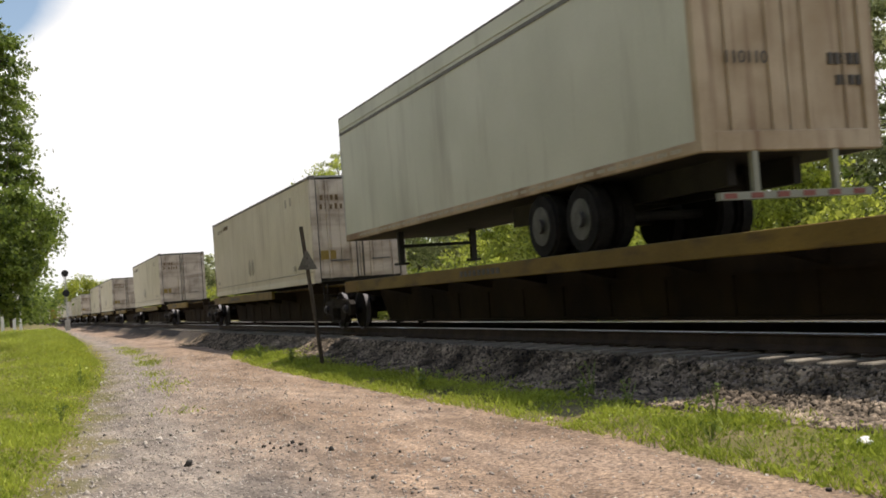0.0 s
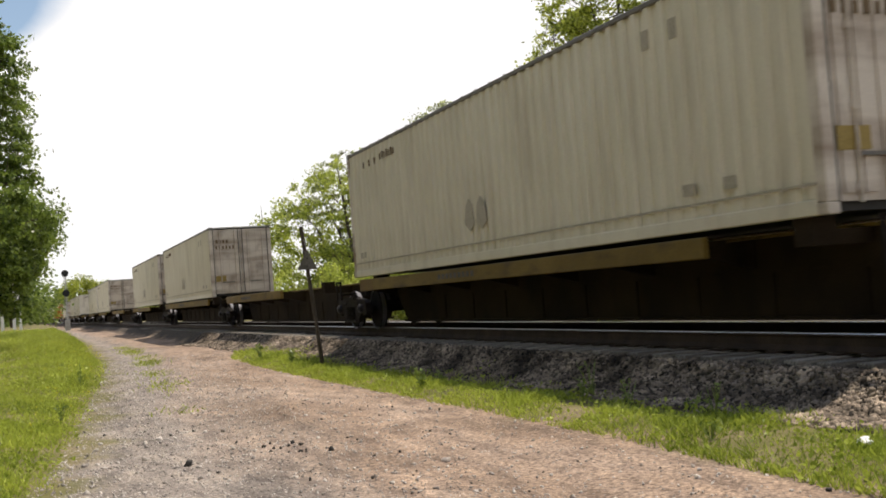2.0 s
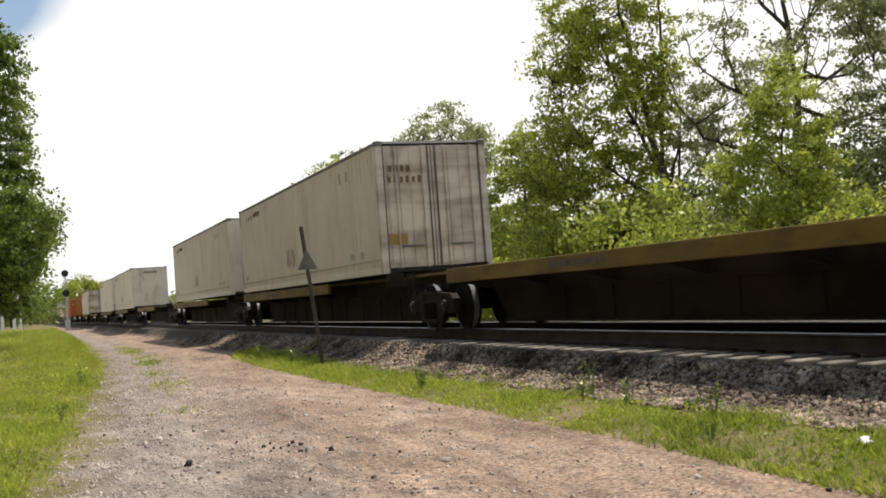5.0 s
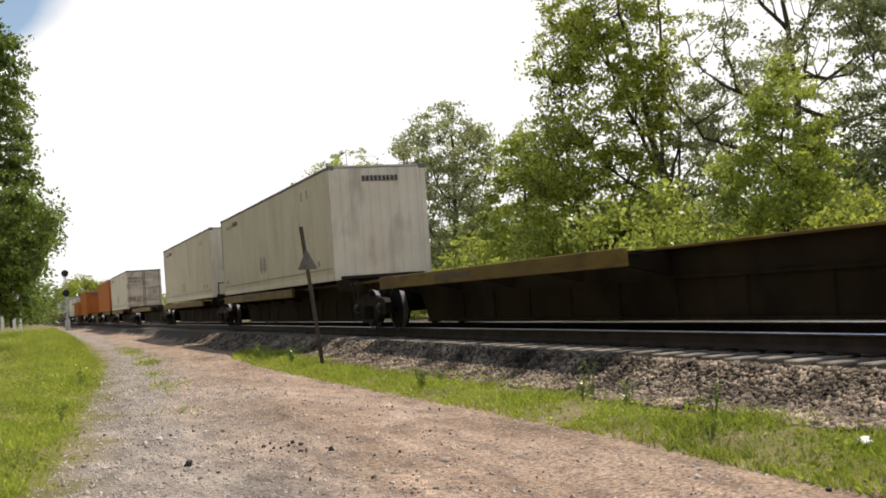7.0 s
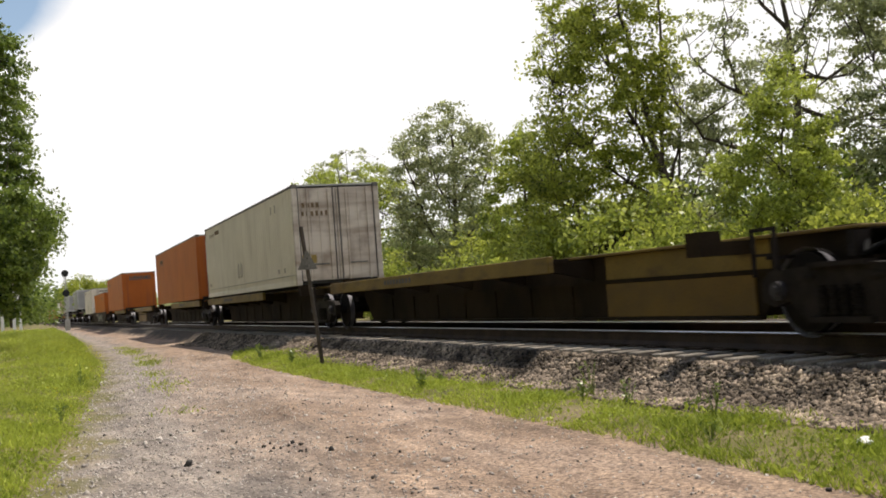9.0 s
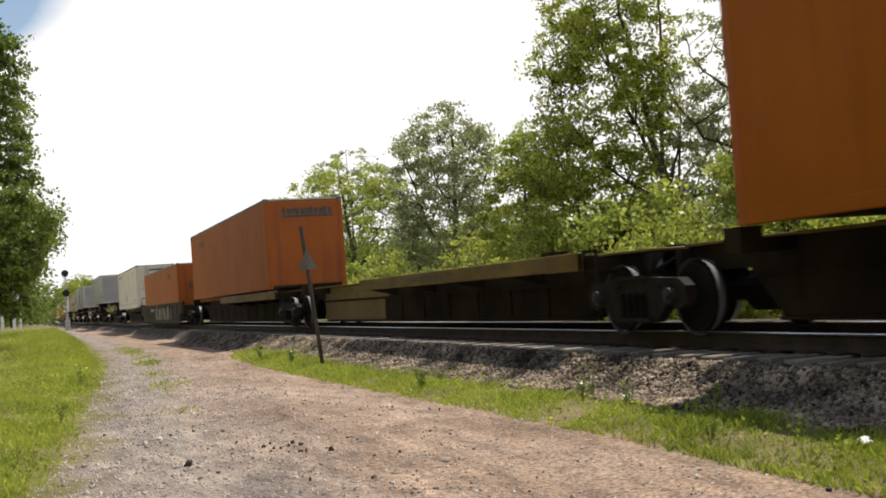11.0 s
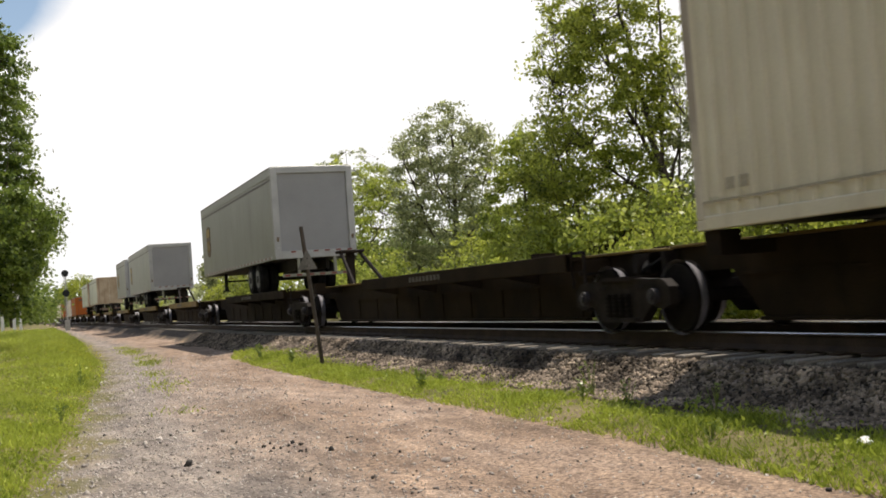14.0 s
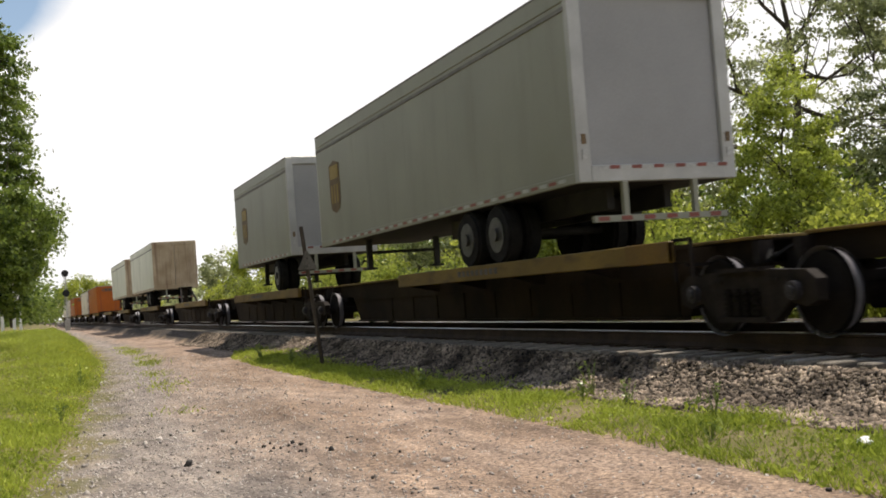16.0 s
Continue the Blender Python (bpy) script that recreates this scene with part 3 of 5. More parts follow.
def trailer(y8, length=14.4, doors="panel", decal=True, label="", number="", base=2.08, top=4.95, single=False):
    """A road trailer riding backwards: its rear end leads."""
    t = tagged(new("semi_trailer"), label, "trailer", "trailers on the train")
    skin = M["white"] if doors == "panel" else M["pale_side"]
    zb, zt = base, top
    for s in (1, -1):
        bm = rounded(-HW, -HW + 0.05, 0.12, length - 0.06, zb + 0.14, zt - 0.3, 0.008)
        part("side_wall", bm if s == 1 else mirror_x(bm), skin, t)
        bm = rounded(-HW - 0.012, -HW + 0.05, 0.1, length - 0.04, zt - 0.3, zt - 0.04, 0.01)
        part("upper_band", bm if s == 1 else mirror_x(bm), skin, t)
        bm = plainbox(-HW - 0.016, -HW + 0.03, 0.1, length - 0.04, zt - 0.43, zt - 0.37)
        part("cove_strip", bm if s == 1 else mirror_x(bm), M["roof"], t, "dark strip under the roof band")
        bm = rounded(-HW - 0.014, -HW + 0.06, 0.1, length - 0.04, zt - 0.05, zt, 0.012)
        part("top_rail", bm if s == 1 else mirror_x(bm), M["roof"], t)
        bm = rounded(-HW - 0.014, -HW + 0.06, 0.1, length - 0.04, zb, zb + 0.15, 0.012)
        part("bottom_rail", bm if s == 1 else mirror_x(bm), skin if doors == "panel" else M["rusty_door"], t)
        for colour, off in (("tape", 0.0), ("red", 0.3)):
            bm = bmesh.new()
            for k in range(int((length - 1) / 0.6)):
                cuboid(bm, -HW - 0.02, -HW, 0.4 + off + k * 0.6, 0.62 + off + k * 0.6, zb + 0.05, zb + 0.1)
            part("reflective_tape", bm if s == 1 else mirror_x(bm), M[colour] if doors == "panel" else M["faint"], t)
        ribs = bmesh.new()
        for k in range(1, int(length / 1.2)):
            cuboid(ribs, -HW - 0.0012, -HW + 0.01, k * 1.2 - 0.02, k * 1.2 + 0.02, zb + 0.15, zt - 0.37)
        part("side_joint", ribs if s == 1 else mirror_x(ribs), skin, t)
        bm = rounded(-HW - 0.01, -HW + 0.2, 0.0, 0.12, zb, zt - 0.02, 0.012)
        part("rear_post", bm if s == 1 else mirror_x(bm), M["pale"] if doors == "panel" else M["rusty_door"], t)
        bm = rounded(-HW - 0.006, -HW + 0.1, length - 0.1, length, zb, zt - 0.02, 0.02)
        part("front_post", bm if s == 1 else mirror_x(bm), M["pale"], t)
    part("roof_panel", rounded(-HW + 0.03, HW - 0.03, 0.05, length - 0.03, zt - 0.04, zt + 0.01, 0.01), M["pale"], t)
    part("floor_panel", plainbox(-HW + 0.05, HW - 0.05, 0.1, length - 0.05, zb + 0.0, zb + 0.1), M["black"], t)
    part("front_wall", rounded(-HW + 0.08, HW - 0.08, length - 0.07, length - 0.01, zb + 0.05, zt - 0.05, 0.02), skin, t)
    part("rear_header", rounded(-HW + 0.19, HW - 0.19, 0.0, 0.12, zt - 0.22, zt - 0.01, 0.012), M["pale"] if doors == "panel" else M["rusty_door"], t)
    part("rear_sill", rounded(-HW + 0.19, HW - 0.19, -0.01, 0.12, zb, zb + 0.24, 0.012), M["pale"] if doors == "panel" else M["rusty_door"], t)
    if doors == "panel":
        part("rear_door", rounded(-HW + 0.2, HW - 0.2, 0.06, 0.1, zb + 0.23, zt - 0.21, 0.01), M["grey_door"], t, "flat grey roll-up rear door")
        for colour, off in (("tape", 0.0), ("red", 0.18)):
            bm = bmesh.new()
            for k in range(6):
                cuboid(bm, -HW + 0.3 + off + k * 0.36, -HW + 0.46 + off + k * 0.36, -0.016, 0.0, zb + 0.18, zb + 0.23)
            part("reflective_tape", bm, M[colour], t)
        for s in (-1, 1):
            for k in range(2):
                bm = plainbox(s * (HW - 0.1) - 0.035, s * (HW - 0.1) + 0.035, -0.014, 0.0, zb + 0.32 + k * 0.22, zb + 0.46 + k * 0.22)
                part("tail_light", bm, M["umber"] if k else M["tape"], t)
    else:
        for s in (-1, 1):
            x0, x1 = (-HW + 0.2, -0.01) if s < 0 else (0.01, HW - 0.2)
            d = part("rear_door", rounded(x0, x1, 0.05, 0.09, zb + 0.23, zt - 0.21, 0.01), M["rusty_door"], t, "rust-streaked swing door")
            for xr in (x0 + 0.25, x1 - 0.25):
                rb = bmesh.new()
                drum(rb, (xr, 0.03, (zb + zt) / 2), "z", 0.018, zt - zb - 0.4, 8)
                part("lock_rod", rb, M["rusty_door"], d)
        if number:
            lettering(number, 0.21, M["dark"], t, Matrix.Translation((-0.6, 0.004, zt - 1.93)) @ Euler((radians(90), 0, 0)).to_matrix().to_4x4(), "dark stencilled number")
            bm = bmesh.new()
            for k in range(5):
                cuboid(bm, 0.62 + k * 0.1, 0.68 + k * 0.1, 0.02, 0.055, zt - 1.93, zt - 1.79)
                if k > 0:
                    cuboid(bm, 0.62 + k * 0.1, 0.68 + k * 0.1, 0.02, 0.055, zt - 2.18, zt - 2.06)
            part("marking", bm, M["dark"], t)
    # bumper frame
    bm = joined((-1.1, 1.1, 0.0, 0.09, zb - 0.56, zb - 0.47), (-0.62, -0.54, 0.0, 0.08, zb - 0.47, zb + 0.02), (0.54, 0.62, 0.0, 0.08, zb - 0.47, zb + 0.02))
    bumper = part("bumper", bm, M["white"], t, "underride bar with striped tape")
    bm = bmesh.new()
    for k in range(6):
        cuboid(bm, -1.05 + k * 0.37, -0.88 + k * 0.37, -0.008, 0.0, zb - 0.545, zb - 0.485)
    part("reflective_tape", bm, M["red"], bumper)
    # running gear
    rail = joined((-0.55, -0.43, 0.6, 6.8, zb - 0.34, zb + 0.02), (0.43, 0.55, 0.6, 6.8, zb - 0.34, zb + 0.02), (-0.5, 0.5, 1.6, 1.7, zb - 0.3, zb - 0.1),
                  (-0.5, 0.5, 3.4, 3.5, zb - 0.3, zb - 0.1))
    part("slider_frame", rail, M["black"], t)
    for ya in ((2.2,) if single else (3.0, 4.25)):
        ax = bmesh.new()
        drum(ax, (0, ya, 1.58), "x", 0.07, 1.9, 10)
        part("axle", ax, M["black"], t)
        for s in (-1, 1):
            for off in (0.0, 0.34):
                wl = bmesh.new()
                drum(wl, (s * (HW - 0.15 - off), ya, 1.58), "x", 0.5, 0.26, 28)
                bmesh.ops.bevel(wl, geom=[e for e in wl.edges if len(e.link_faces) == 2 and any(len(f.verts) > 4 for f in e.link_faces)], offset=0.05, segments=2, affect="EDGES")
                w = part("tyre", wl, M["rubber"], t)
                if off == 0.0:
                    rm = bmesh.new()
                    drum(rm, (s * (HW - 0.035), ya, 1.58), "x", 0.29, 0.06, 24)
                    drum(rm, (s * (HW - 0.0), ya, 1.58), "x", 0.11, 0.09, 14)
                    part("rim", rm, M["rim"], w)
    # landing gear
    for s in (-1, 1):
        bm = joined((s * 0.85 - 0.06, s * 0.85 + 0.06, length - 2.75, length - 2.62, zb - 0.68, zb + 0.02), (s * 0.85 - 0.13, s * 0.85 + 0.13, length - 2.82, length - 2.55, zb - 0.72, zb - 0.67))
        part("landing_leg", bm, M["black"], t)
    part("landing_brace", joined((-0.8, 0.8, length - 2.72, length - 2.66, zb - 0.35, zb - 0.28)), M["black"], t)
    if decal:
        bm = bmesh.new()
        y0, z0 = length - 2.1, zb + 0.75
        v = [(0, 0.35), (0.1, 0.1), (0.45, 0.0), (0.8, 0.1), (0.9, 0.35), (0.9, 1.2), (0.45, 1.3), (0, 1.2)]
        a = [bm.verts.new((-HW - 0.012, y0 + yy, z0 + zz)) for yy, zz in v]
        c = [bm.verts.new((-HW + 0.01, y0 + yy, z0 + zz)) for yy, zz in v]
        bm.faces.new(a)
        bm.faces.new(c[::-1])
        for i in range(8):
            bm.faces.new((a[i], c[i], c[(i + 1) % 8], a[(i + 1) % 8]))
        sh = part("shield_decal", bm, M["umber"], t, "gold and brown shield decal")
        part("shield_field", joined((-HW - 0.02, -HW, y0 + 0.1, y0 + 0.8, z0 + 0.85, z0 + 1.18), (-HW - 0.02, -HW, y0 + 0.16, y0 + 0.26, z0 + 0.25, z0 + 0.7),
                                    (-HW - 0.02, -HW, y0 + 0.4, y0 + 0.5, z0 + 0.25, z0 + 0.7), (-HW - 0.02, -HW, y0 + 0.64, y0 + 0.74, z0 + 0.25, z0 + 0.7)), M["gold"], sh)
    return runs(t, y8)


def bogie(parent, y):
    """A two-axle truck under one end of a car: cast side frames outside the wheels, polished treads above them."""
    b = new("truck")
    b.parent = parent
    bm = bmesh.new()
    cuboid(bm, -1.0, 1.0, y - 0.2, y + 0.2, 0.36, 0.62)
    part("bolster", bm, M["truck"], b)
    for s in (-1, 1):
        sf = bmesh.new()
        # arched frame with two window openings beside the springs
        v = [(-1.2, 0.36), (-1.2, 0.58), (-1.05, 0.68), (-0.72, 0.69), (-0.4, 0.71), (0.4, 0.71), (0.72, 0.69), (1.05, 0.68), (1.2, 0.58), (1.2, 0.36), (1.02, 0.3), (0.78, 0.36), (0.5, 0.14), (-0.5, 0.14), (-0.78, 0.36), (-1.02, 0.3)]
        x0, x1 = s * 1.05, s * 1.19
        a = [sf.verts.new((x0, y + p, q)) for p, q in v]
        c = [sf.verts.new((x1, y + p, q)) for p, q in v]
        sf.faces.new(a)
        sf.faces.new(c[::-1])
        k = len(v)
        for i in range(k):
            sf.faces.new((a[i], c[i], c[(i + 1) % k], a[(i + 1) % k]))
        for p0, p1 in ((-0.62, -0.36), (0.36, 0.62)):
            cuboid(sf, min(x1, x1 + s * 0.02), max(x1, x1 + s * 0.02), y + p0, y + p1, 0.57, 0.61)
        cuboid(sf, min(s * 1.06, s * 1.25), max(s * 1.06, s * 1.25), y - 0.4, y + 0.4, 0.69, 0.74)
        cuboid(sf, min(s * 1.06, s * 1.25), max(s * 1.06, s * 1.25), y - 0.44, y + 0.44, 0.14, 0.2)
        part("side_frame", sf, M["truck"], b)
        sp = bmesh.new()
        for q in (-0.24, -0.08, 0.08, 0.24):
            for r in range(5):
                drum(sp, (s * 1.2, y + q, 0.24 + r * 0.055), "z", 0.062, 0.034, 10)
            drum(sp, (s * 1.2, y + q, 0.36), "z", 0.035, 0.3, 6)
        part("spring", sp, M["wheel"], b)
        for e in (-0.89, 0.89):
            cp = bmesh.new()
            drum(cp, (s * 1.22, y + e, 0.47), "x", 0.1, 0.09, 16)
            drum(cp, (s * 1.27, y + e, 0.47), "x", 0.055, 0.05, 12)
            part("bearing_cap", cp, M["cap"], b, "bearing end cap")
    for e in (-0.89, 0.89):
        wh = bmesh.new()
        for s in (-1, 1):
            drum(wh, (s * 0.78, y + e, 0.43), "x", 0.427, 0.128, 32)
            drum(wh, (s * 0.70, y + e, 0.43), "x", 0.455, 0.03, 32)
        drum(wh, (0, y + e, 0.43), "x", 0.09, 1.9, 10)
        w = part("wheelset", wh, M["wheel"], b)
        for s in (-1, 1):
            td = bmesh.new()
            bmesh.ops.create_cone(td, cap_ends=False, segments=40, radius1=0.48, radius2=0.43, depth=0.13, matrix=Matrix.Translation((s * 0.78, y + e, 0.43)) @ Matrix.Rotation(radians(90), 4, "Y"))
            part("tread", td, M["tread"], w, "polished wheel tread", smooth=False)
    return b


def well_car(y8, length, graffiti=False):
    """A low well car with deep sides, the truck under its leading end."""
    label = "grimy grey well car with spray-painted graffiti on its sides"
    c = tagged(new("container_car"), label, "rail car", "cars of the train")
    L = length
    o = HW + 0.11
    side = M["wellgrey"]
    zc = 1.17
    for s in (1, -1):
        bm = bmesh.new()
        v = [(0.35, 0.62), (1.7, 0.6), (2.3, 0.08), (L - 2.3, 0.08), (L - 1.7, 0.6), (L - 0.35, 0.62), (L - 0.35, 1.1), (0.35, 1.1)]
        a = [bm.verts.new((-o + 0.02, yy, zz)) for yy, zz in v]
        d = [bm.verts.new((-o + 0.06, yy, zz)) for yy, zz in v]
        bm.faces.new(a)
        bm.faces.new(d[::-1])
        for i in range(8):
            bm.faces.new((a[i], d[i], d[(i + 1) % 8], a[(i + 1) % 8]))
        part("side_sill", bm if s == 1 else mirror_x(bm), side, c)
        bm = rounded(-o - 0.02, -o + 0.1, 0.3, L - 0.3, 1.02, zc, 0.012)
        part("top_chord", bm if s == 1 else mirror_x(bm), M["wellgrey"], c)
        bm = rounded(-o - 0.01, -o + 0.1, 1.6, L - 1.6, 0.18, 0.28, 0.012)
        part("bottom_chord", bm if s == 1 else mirror_x(bm), side, c)
        for k in range(int((L - 5) / 1.6)):
            yy = 2.7 + k * 1.6
            bm = plainbox(-o - 0.005, -o + 0.03, yy, yy + 0.08, 0.27, 1.03)
            part("stiffener", bm if s == 1 else mirror_x(bm), side, c)
        # faded lettering on the chord
        bm = bmesh.new()
        for k in range(9):
            cuboid(bm, -o - 0.024, -o - 0.01, L * 0.5 + k * 0.2, L * 0.5 + k * 0.2 + 0.13, 1.05, 1.14)
        part("marking", bm if s == 1 else mirror_x(bm), M["dark"], c)
        if graffiti and s == 1:
            for colour, off, fat in (("dark", 0.006, 0.09), ("paintgreen", 0.0, 0.0)):
                g = bmesh.new()
                for k in range(15):
                    y0 = 5.2 + k * 0.52 + 0.14 * math.sin(k * 2.1)
                    lean = 0.3 * math.sin(k * 1.7)
                    z0, z1 = 0.22 + 0.1 * math.sin(k), 0.97 - 0.07 * math.cos(k * 1.3)
                    wd = 0.1 + 0.12 * abs(math.sin(k * 2.7)) + fat
                    p = [(y0 - fat, z0 - fat * 0.4), (y0 + wd, z0 + 0.05), (y0 + wd * 1.4 + lean, z1 + fat * 0.3), (y0 + lean - fat, z1 - 0.06)]
                    a = [g.verts.new((-o + off + 0.002 * (k % 2), yy, zz)) for yy, zz in p]
                    d = [g.verts.new((-o + 0.03, yy, zz)) for yy, zz in p]
                    g.faces.new(a)
                    g.faces.new(d[::-1])
                    for i in range(4):
                        g.faces.new((a[i], d[i], d[(i + 1) % 4], a[(i + 1) % 4]))
                part("graffiti", g, M[colour], c, "pale green spray-painted strokes" if colour == "paintgreen" else "black sprayed outline")
            g2 = bmesh.new()
            for k in range(9):
                cuboid(g2, -o + 0.01, -o + 0.03, 13.3 + k * 0.2, 13.42 + k * 0.2, 0.78, 0.97)
            part("marking", g2, M["faint"], c)
        bm = joined((-o + 0.0, -o + 0.05, 0.5, 0.55, 0.35, 0.95), (-o + 0.0, -o + 0.05, 0.95, 1.0, 0.35, 0.95), (-o, -o + 0.04, 0.5, 1.0, 0.36, 0.4), (-o, -o + 0.04, 0.5, 1.0, 0.6, 0.64))
        part("ladder", bm if s == 1 else mirror_x(bm), side, c)
    part("floor", plainbox(-o + 0.06, o - 0.06, 2.2, L - 2.2, 0.2, 0.255), M["black"], c)
    for yy in (1.7, L * 0.36, L * 0.64, L - 1.9):
        part("cross_beam", plainbox(-o + 0.06, o - 0.06, yy, yy + 0.2, 0.24, 0.42 if 3 < yy < L - 3 else 0.93), side, c)
    for yy in (0.43, L - 1.7):
        part("end_deck", plainbox(-o + 0.06, o - 0.06, yy, yy + 1.27, 0.74, 0.98), side, c)
    for yy in (0.3, L - 0.42):
        part("end_plate", plainbox(-o + 0.1, o - 0.1, yy, yy + 0.12, 0.66, 1.0), side, c)
    part("drawbar", plainbox(-0.2, 0.2, L - 0.4, L + 0.4, 0.62, 0.84), M["truck"], c)
    part("centre_beam", plainbox(-0.25, 0.25, 0.0, L - 0.3, 0.62, 0.9), M["truck"], c)
    hose = bmesh.new()
    tube(hose, [(-0.55, -0.1, 0.85), (-0.62, 0.0, 0.55), (-0.6, 0.15, 0.45), (-0.5, 0.35, 0.75)], [0.03] * 4, 6)
    part("brake_hose", hose, M["rubber"], c)
    bogie(c, 0.0)
    return runs(c, y8)


def spine_car(y8, length, wide, brake=False, hitch=False, yellow_panel=False, ped=True, edge="yellow"):
    """One unit of an articulated spine car: a deep centre sill with the truck under its leading end, and side platforms on outriggers
    along the stretch wide, with open gaps between them and the sill."""
    if yellow_panel:
        label = "weathered yellow articulated spine car with side platforms"
    else:
        label = "grimy brown articulated spine car with weathered yellow platform edges"
    c = tagged(new("container_car"), label, "rail car", "cars of the train")
    L, o = length, HW
    y0, y1 = wide
    sp = 0.5
    # centre sill: deep between the trucks, shallow above them
    bm = bmesh.new()
    v = [(0.3, 0.74), (1.55, 0.74), (2.1, 0.16), (L - 2.1, 0.16), (L - 1.55, 0.74), (L - 0.3, 0.74), (L - 0.3, 1.06), (0.3, 1.06)]
    a = [bm.verts.new((-sp, yy, zz)) for yy, zz in v]
    d = [bm.verts.new((sp, yy, zz)) for yy, zz in v]
    bm.faces.new(a)
    bm.faces.new(d[::-1])
    for i in range(8):
        bm.faces.new((a[i], d[i], d[(i + 1) % 8], a[(i + 1) % 8]))
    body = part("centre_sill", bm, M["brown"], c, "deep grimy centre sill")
    part("top_flange", rounded(-sp - 0.09, sp + 0.09, 0.35, L - 0.35, 1.06, 1.1, 0.008), M["yellow"], body, "weathered yellow flange")
    for s in (1, -1):
        bm = rounded(-sp - 0.07, -sp + 0.04, 2.1, L - 2.1, 0.115, 0.16, 0.008)
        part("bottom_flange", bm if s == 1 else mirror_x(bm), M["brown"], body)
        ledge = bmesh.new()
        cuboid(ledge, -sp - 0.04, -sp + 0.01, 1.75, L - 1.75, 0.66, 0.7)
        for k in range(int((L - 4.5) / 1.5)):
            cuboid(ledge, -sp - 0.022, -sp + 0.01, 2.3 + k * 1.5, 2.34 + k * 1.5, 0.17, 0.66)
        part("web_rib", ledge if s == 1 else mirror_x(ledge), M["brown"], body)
        if yellow_panel:
            free = (1.9, y0 - 0.3) if y0 > L - y1 else (y1 + 0.3, L - 1.9)
            bm = plainbox(-sp - 0.028, -sp + 0.01, free[0] + 0.3, free[1], 0.17, 0.65)
            part("side_plate", bm if s == 1 else mirror_x(bm), M["bright_yellow"], c, "yellow side plate")
            bm = plainbox(-sp - 0.012, -sp + 0.01, free[0], free[1], 0.71, 1.05)
            part("upper_plate", bm if s == 1 else mirror_x(bm), M["yellow"], c, "browned yellow side plate")
        # side platform: a shallow edge beam with a narrow deck, carried on outriggers
        bm = rounded(-o - 0.01, -o + 0.08, y0, y1, 0.87, 1.12, 0.012)
        chord = part("platform_edge", bm if s == 1 else mirror_x(bm), M[edge], c, "weathered yellow platform edge" if edge == "yellow" else "dark brown platform edge")
        bm = bmesh.new()
        for k in range(9):
            cuboid(bm, -o - 0.016, -o, (y0 + y1) / 2 + k * 0.2, (y0 + y1) / 2 + k * 0.2 + 0.13, 0.95, 1.05)
        part("marking", bm if s == 1 else mirror_x(bm), M["dark"], chord)
        bm = rounded(-o - 0.014, -o + 0.09, (y0 if y0 < L - y1 else y1 - 1.0), (y0 + 1.0 if y0 < L - y1 else y1), 0.865, 1.125, 0.01)
        part("edge_end", bm if s == 1 else mirror_x(bm), M["bright_yellow"] if edge == "yellow" else M[edge], chord)
        bm = plainbox(-o + 0.08, -o + 0.36, y0 + 0.05, y1 - 0.05, 1.02, 1.075)
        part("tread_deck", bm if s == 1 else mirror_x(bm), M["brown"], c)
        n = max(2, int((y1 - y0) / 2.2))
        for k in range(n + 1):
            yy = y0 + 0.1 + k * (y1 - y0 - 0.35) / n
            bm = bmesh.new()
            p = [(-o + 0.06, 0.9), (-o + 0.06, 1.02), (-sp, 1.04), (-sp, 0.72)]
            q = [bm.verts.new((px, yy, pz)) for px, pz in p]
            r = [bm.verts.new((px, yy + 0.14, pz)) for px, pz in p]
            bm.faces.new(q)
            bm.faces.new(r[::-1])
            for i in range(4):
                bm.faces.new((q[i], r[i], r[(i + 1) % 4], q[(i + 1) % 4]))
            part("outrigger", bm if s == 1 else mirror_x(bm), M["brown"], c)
        # corner arms that carry the load where there is no platform
        for yy in (2.2, L - 2.4):
            if ped:
                arm = part("pedestal", joined(*[(min(s * p0, s * p1), max(s * p0, s * p1), yy, yy + 0.3, z0, z1) for p0, p1, z0, z1 in ((0.5, 1.24, 0.9, 1.06), (0.95, 1.24, 1.06, 1.188))]), M["brown"], c)
        bm = joined((-1.16, -1.12, 0.98, 1.02, 0.62, 1.15), (-1.16, -1.12, 1.35, 1.39, 0.62, 1.15), (-1.15, -1.12, 0.98, 1.39, 1.11, 1.15), (-1.15, -1.12, 0.98, 1.39, 0.84, 0.87), (-1.16, -0.48, 1.1, 1.14, 0.8, 0.84))
        part("grab_iron", bm if s == 1 else mirror_x(bm), M["truck"], c)
    for yy in (0.3, L - 0.42):
        part("end_plate", plainbox(-0.7, 0.7, yy, yy + 0.12, 0.78, 1.04), M["truck"], c)
    part("drawbar", plainbox(-0.2, 0.2, L - 0.4, L + 0.4, 0.66, 0.84), M["truck"], c)
    part("centre_plate", plainbox(-0.32, 0.32, -0.4, 0.4, 0.62, 0.9), M["truck"], c)
    hose = bmesh.new()
    tube(hose, [(-0.55, -0.1, 0.95), (-0.72, 0.0, 0.85), (-0.7, 0.15, 0.8), (-0.5, 0.35, 0.95)], [0.03] * 4, 6)
    part("brake_hose", hose, M["rubber"], c)
    pipe = bmesh.new()
    tube(pipe, [(sp + 0.05, 1.9, 0.8), (sp + 0.06, L * 0.5, 0.78), (sp + 0.05, L - 1.9, 0.8)], [0.028] * 3, 6)
    part("brake_pipe", pipe, M["truck"], c)
    bogie(c, 0.0)
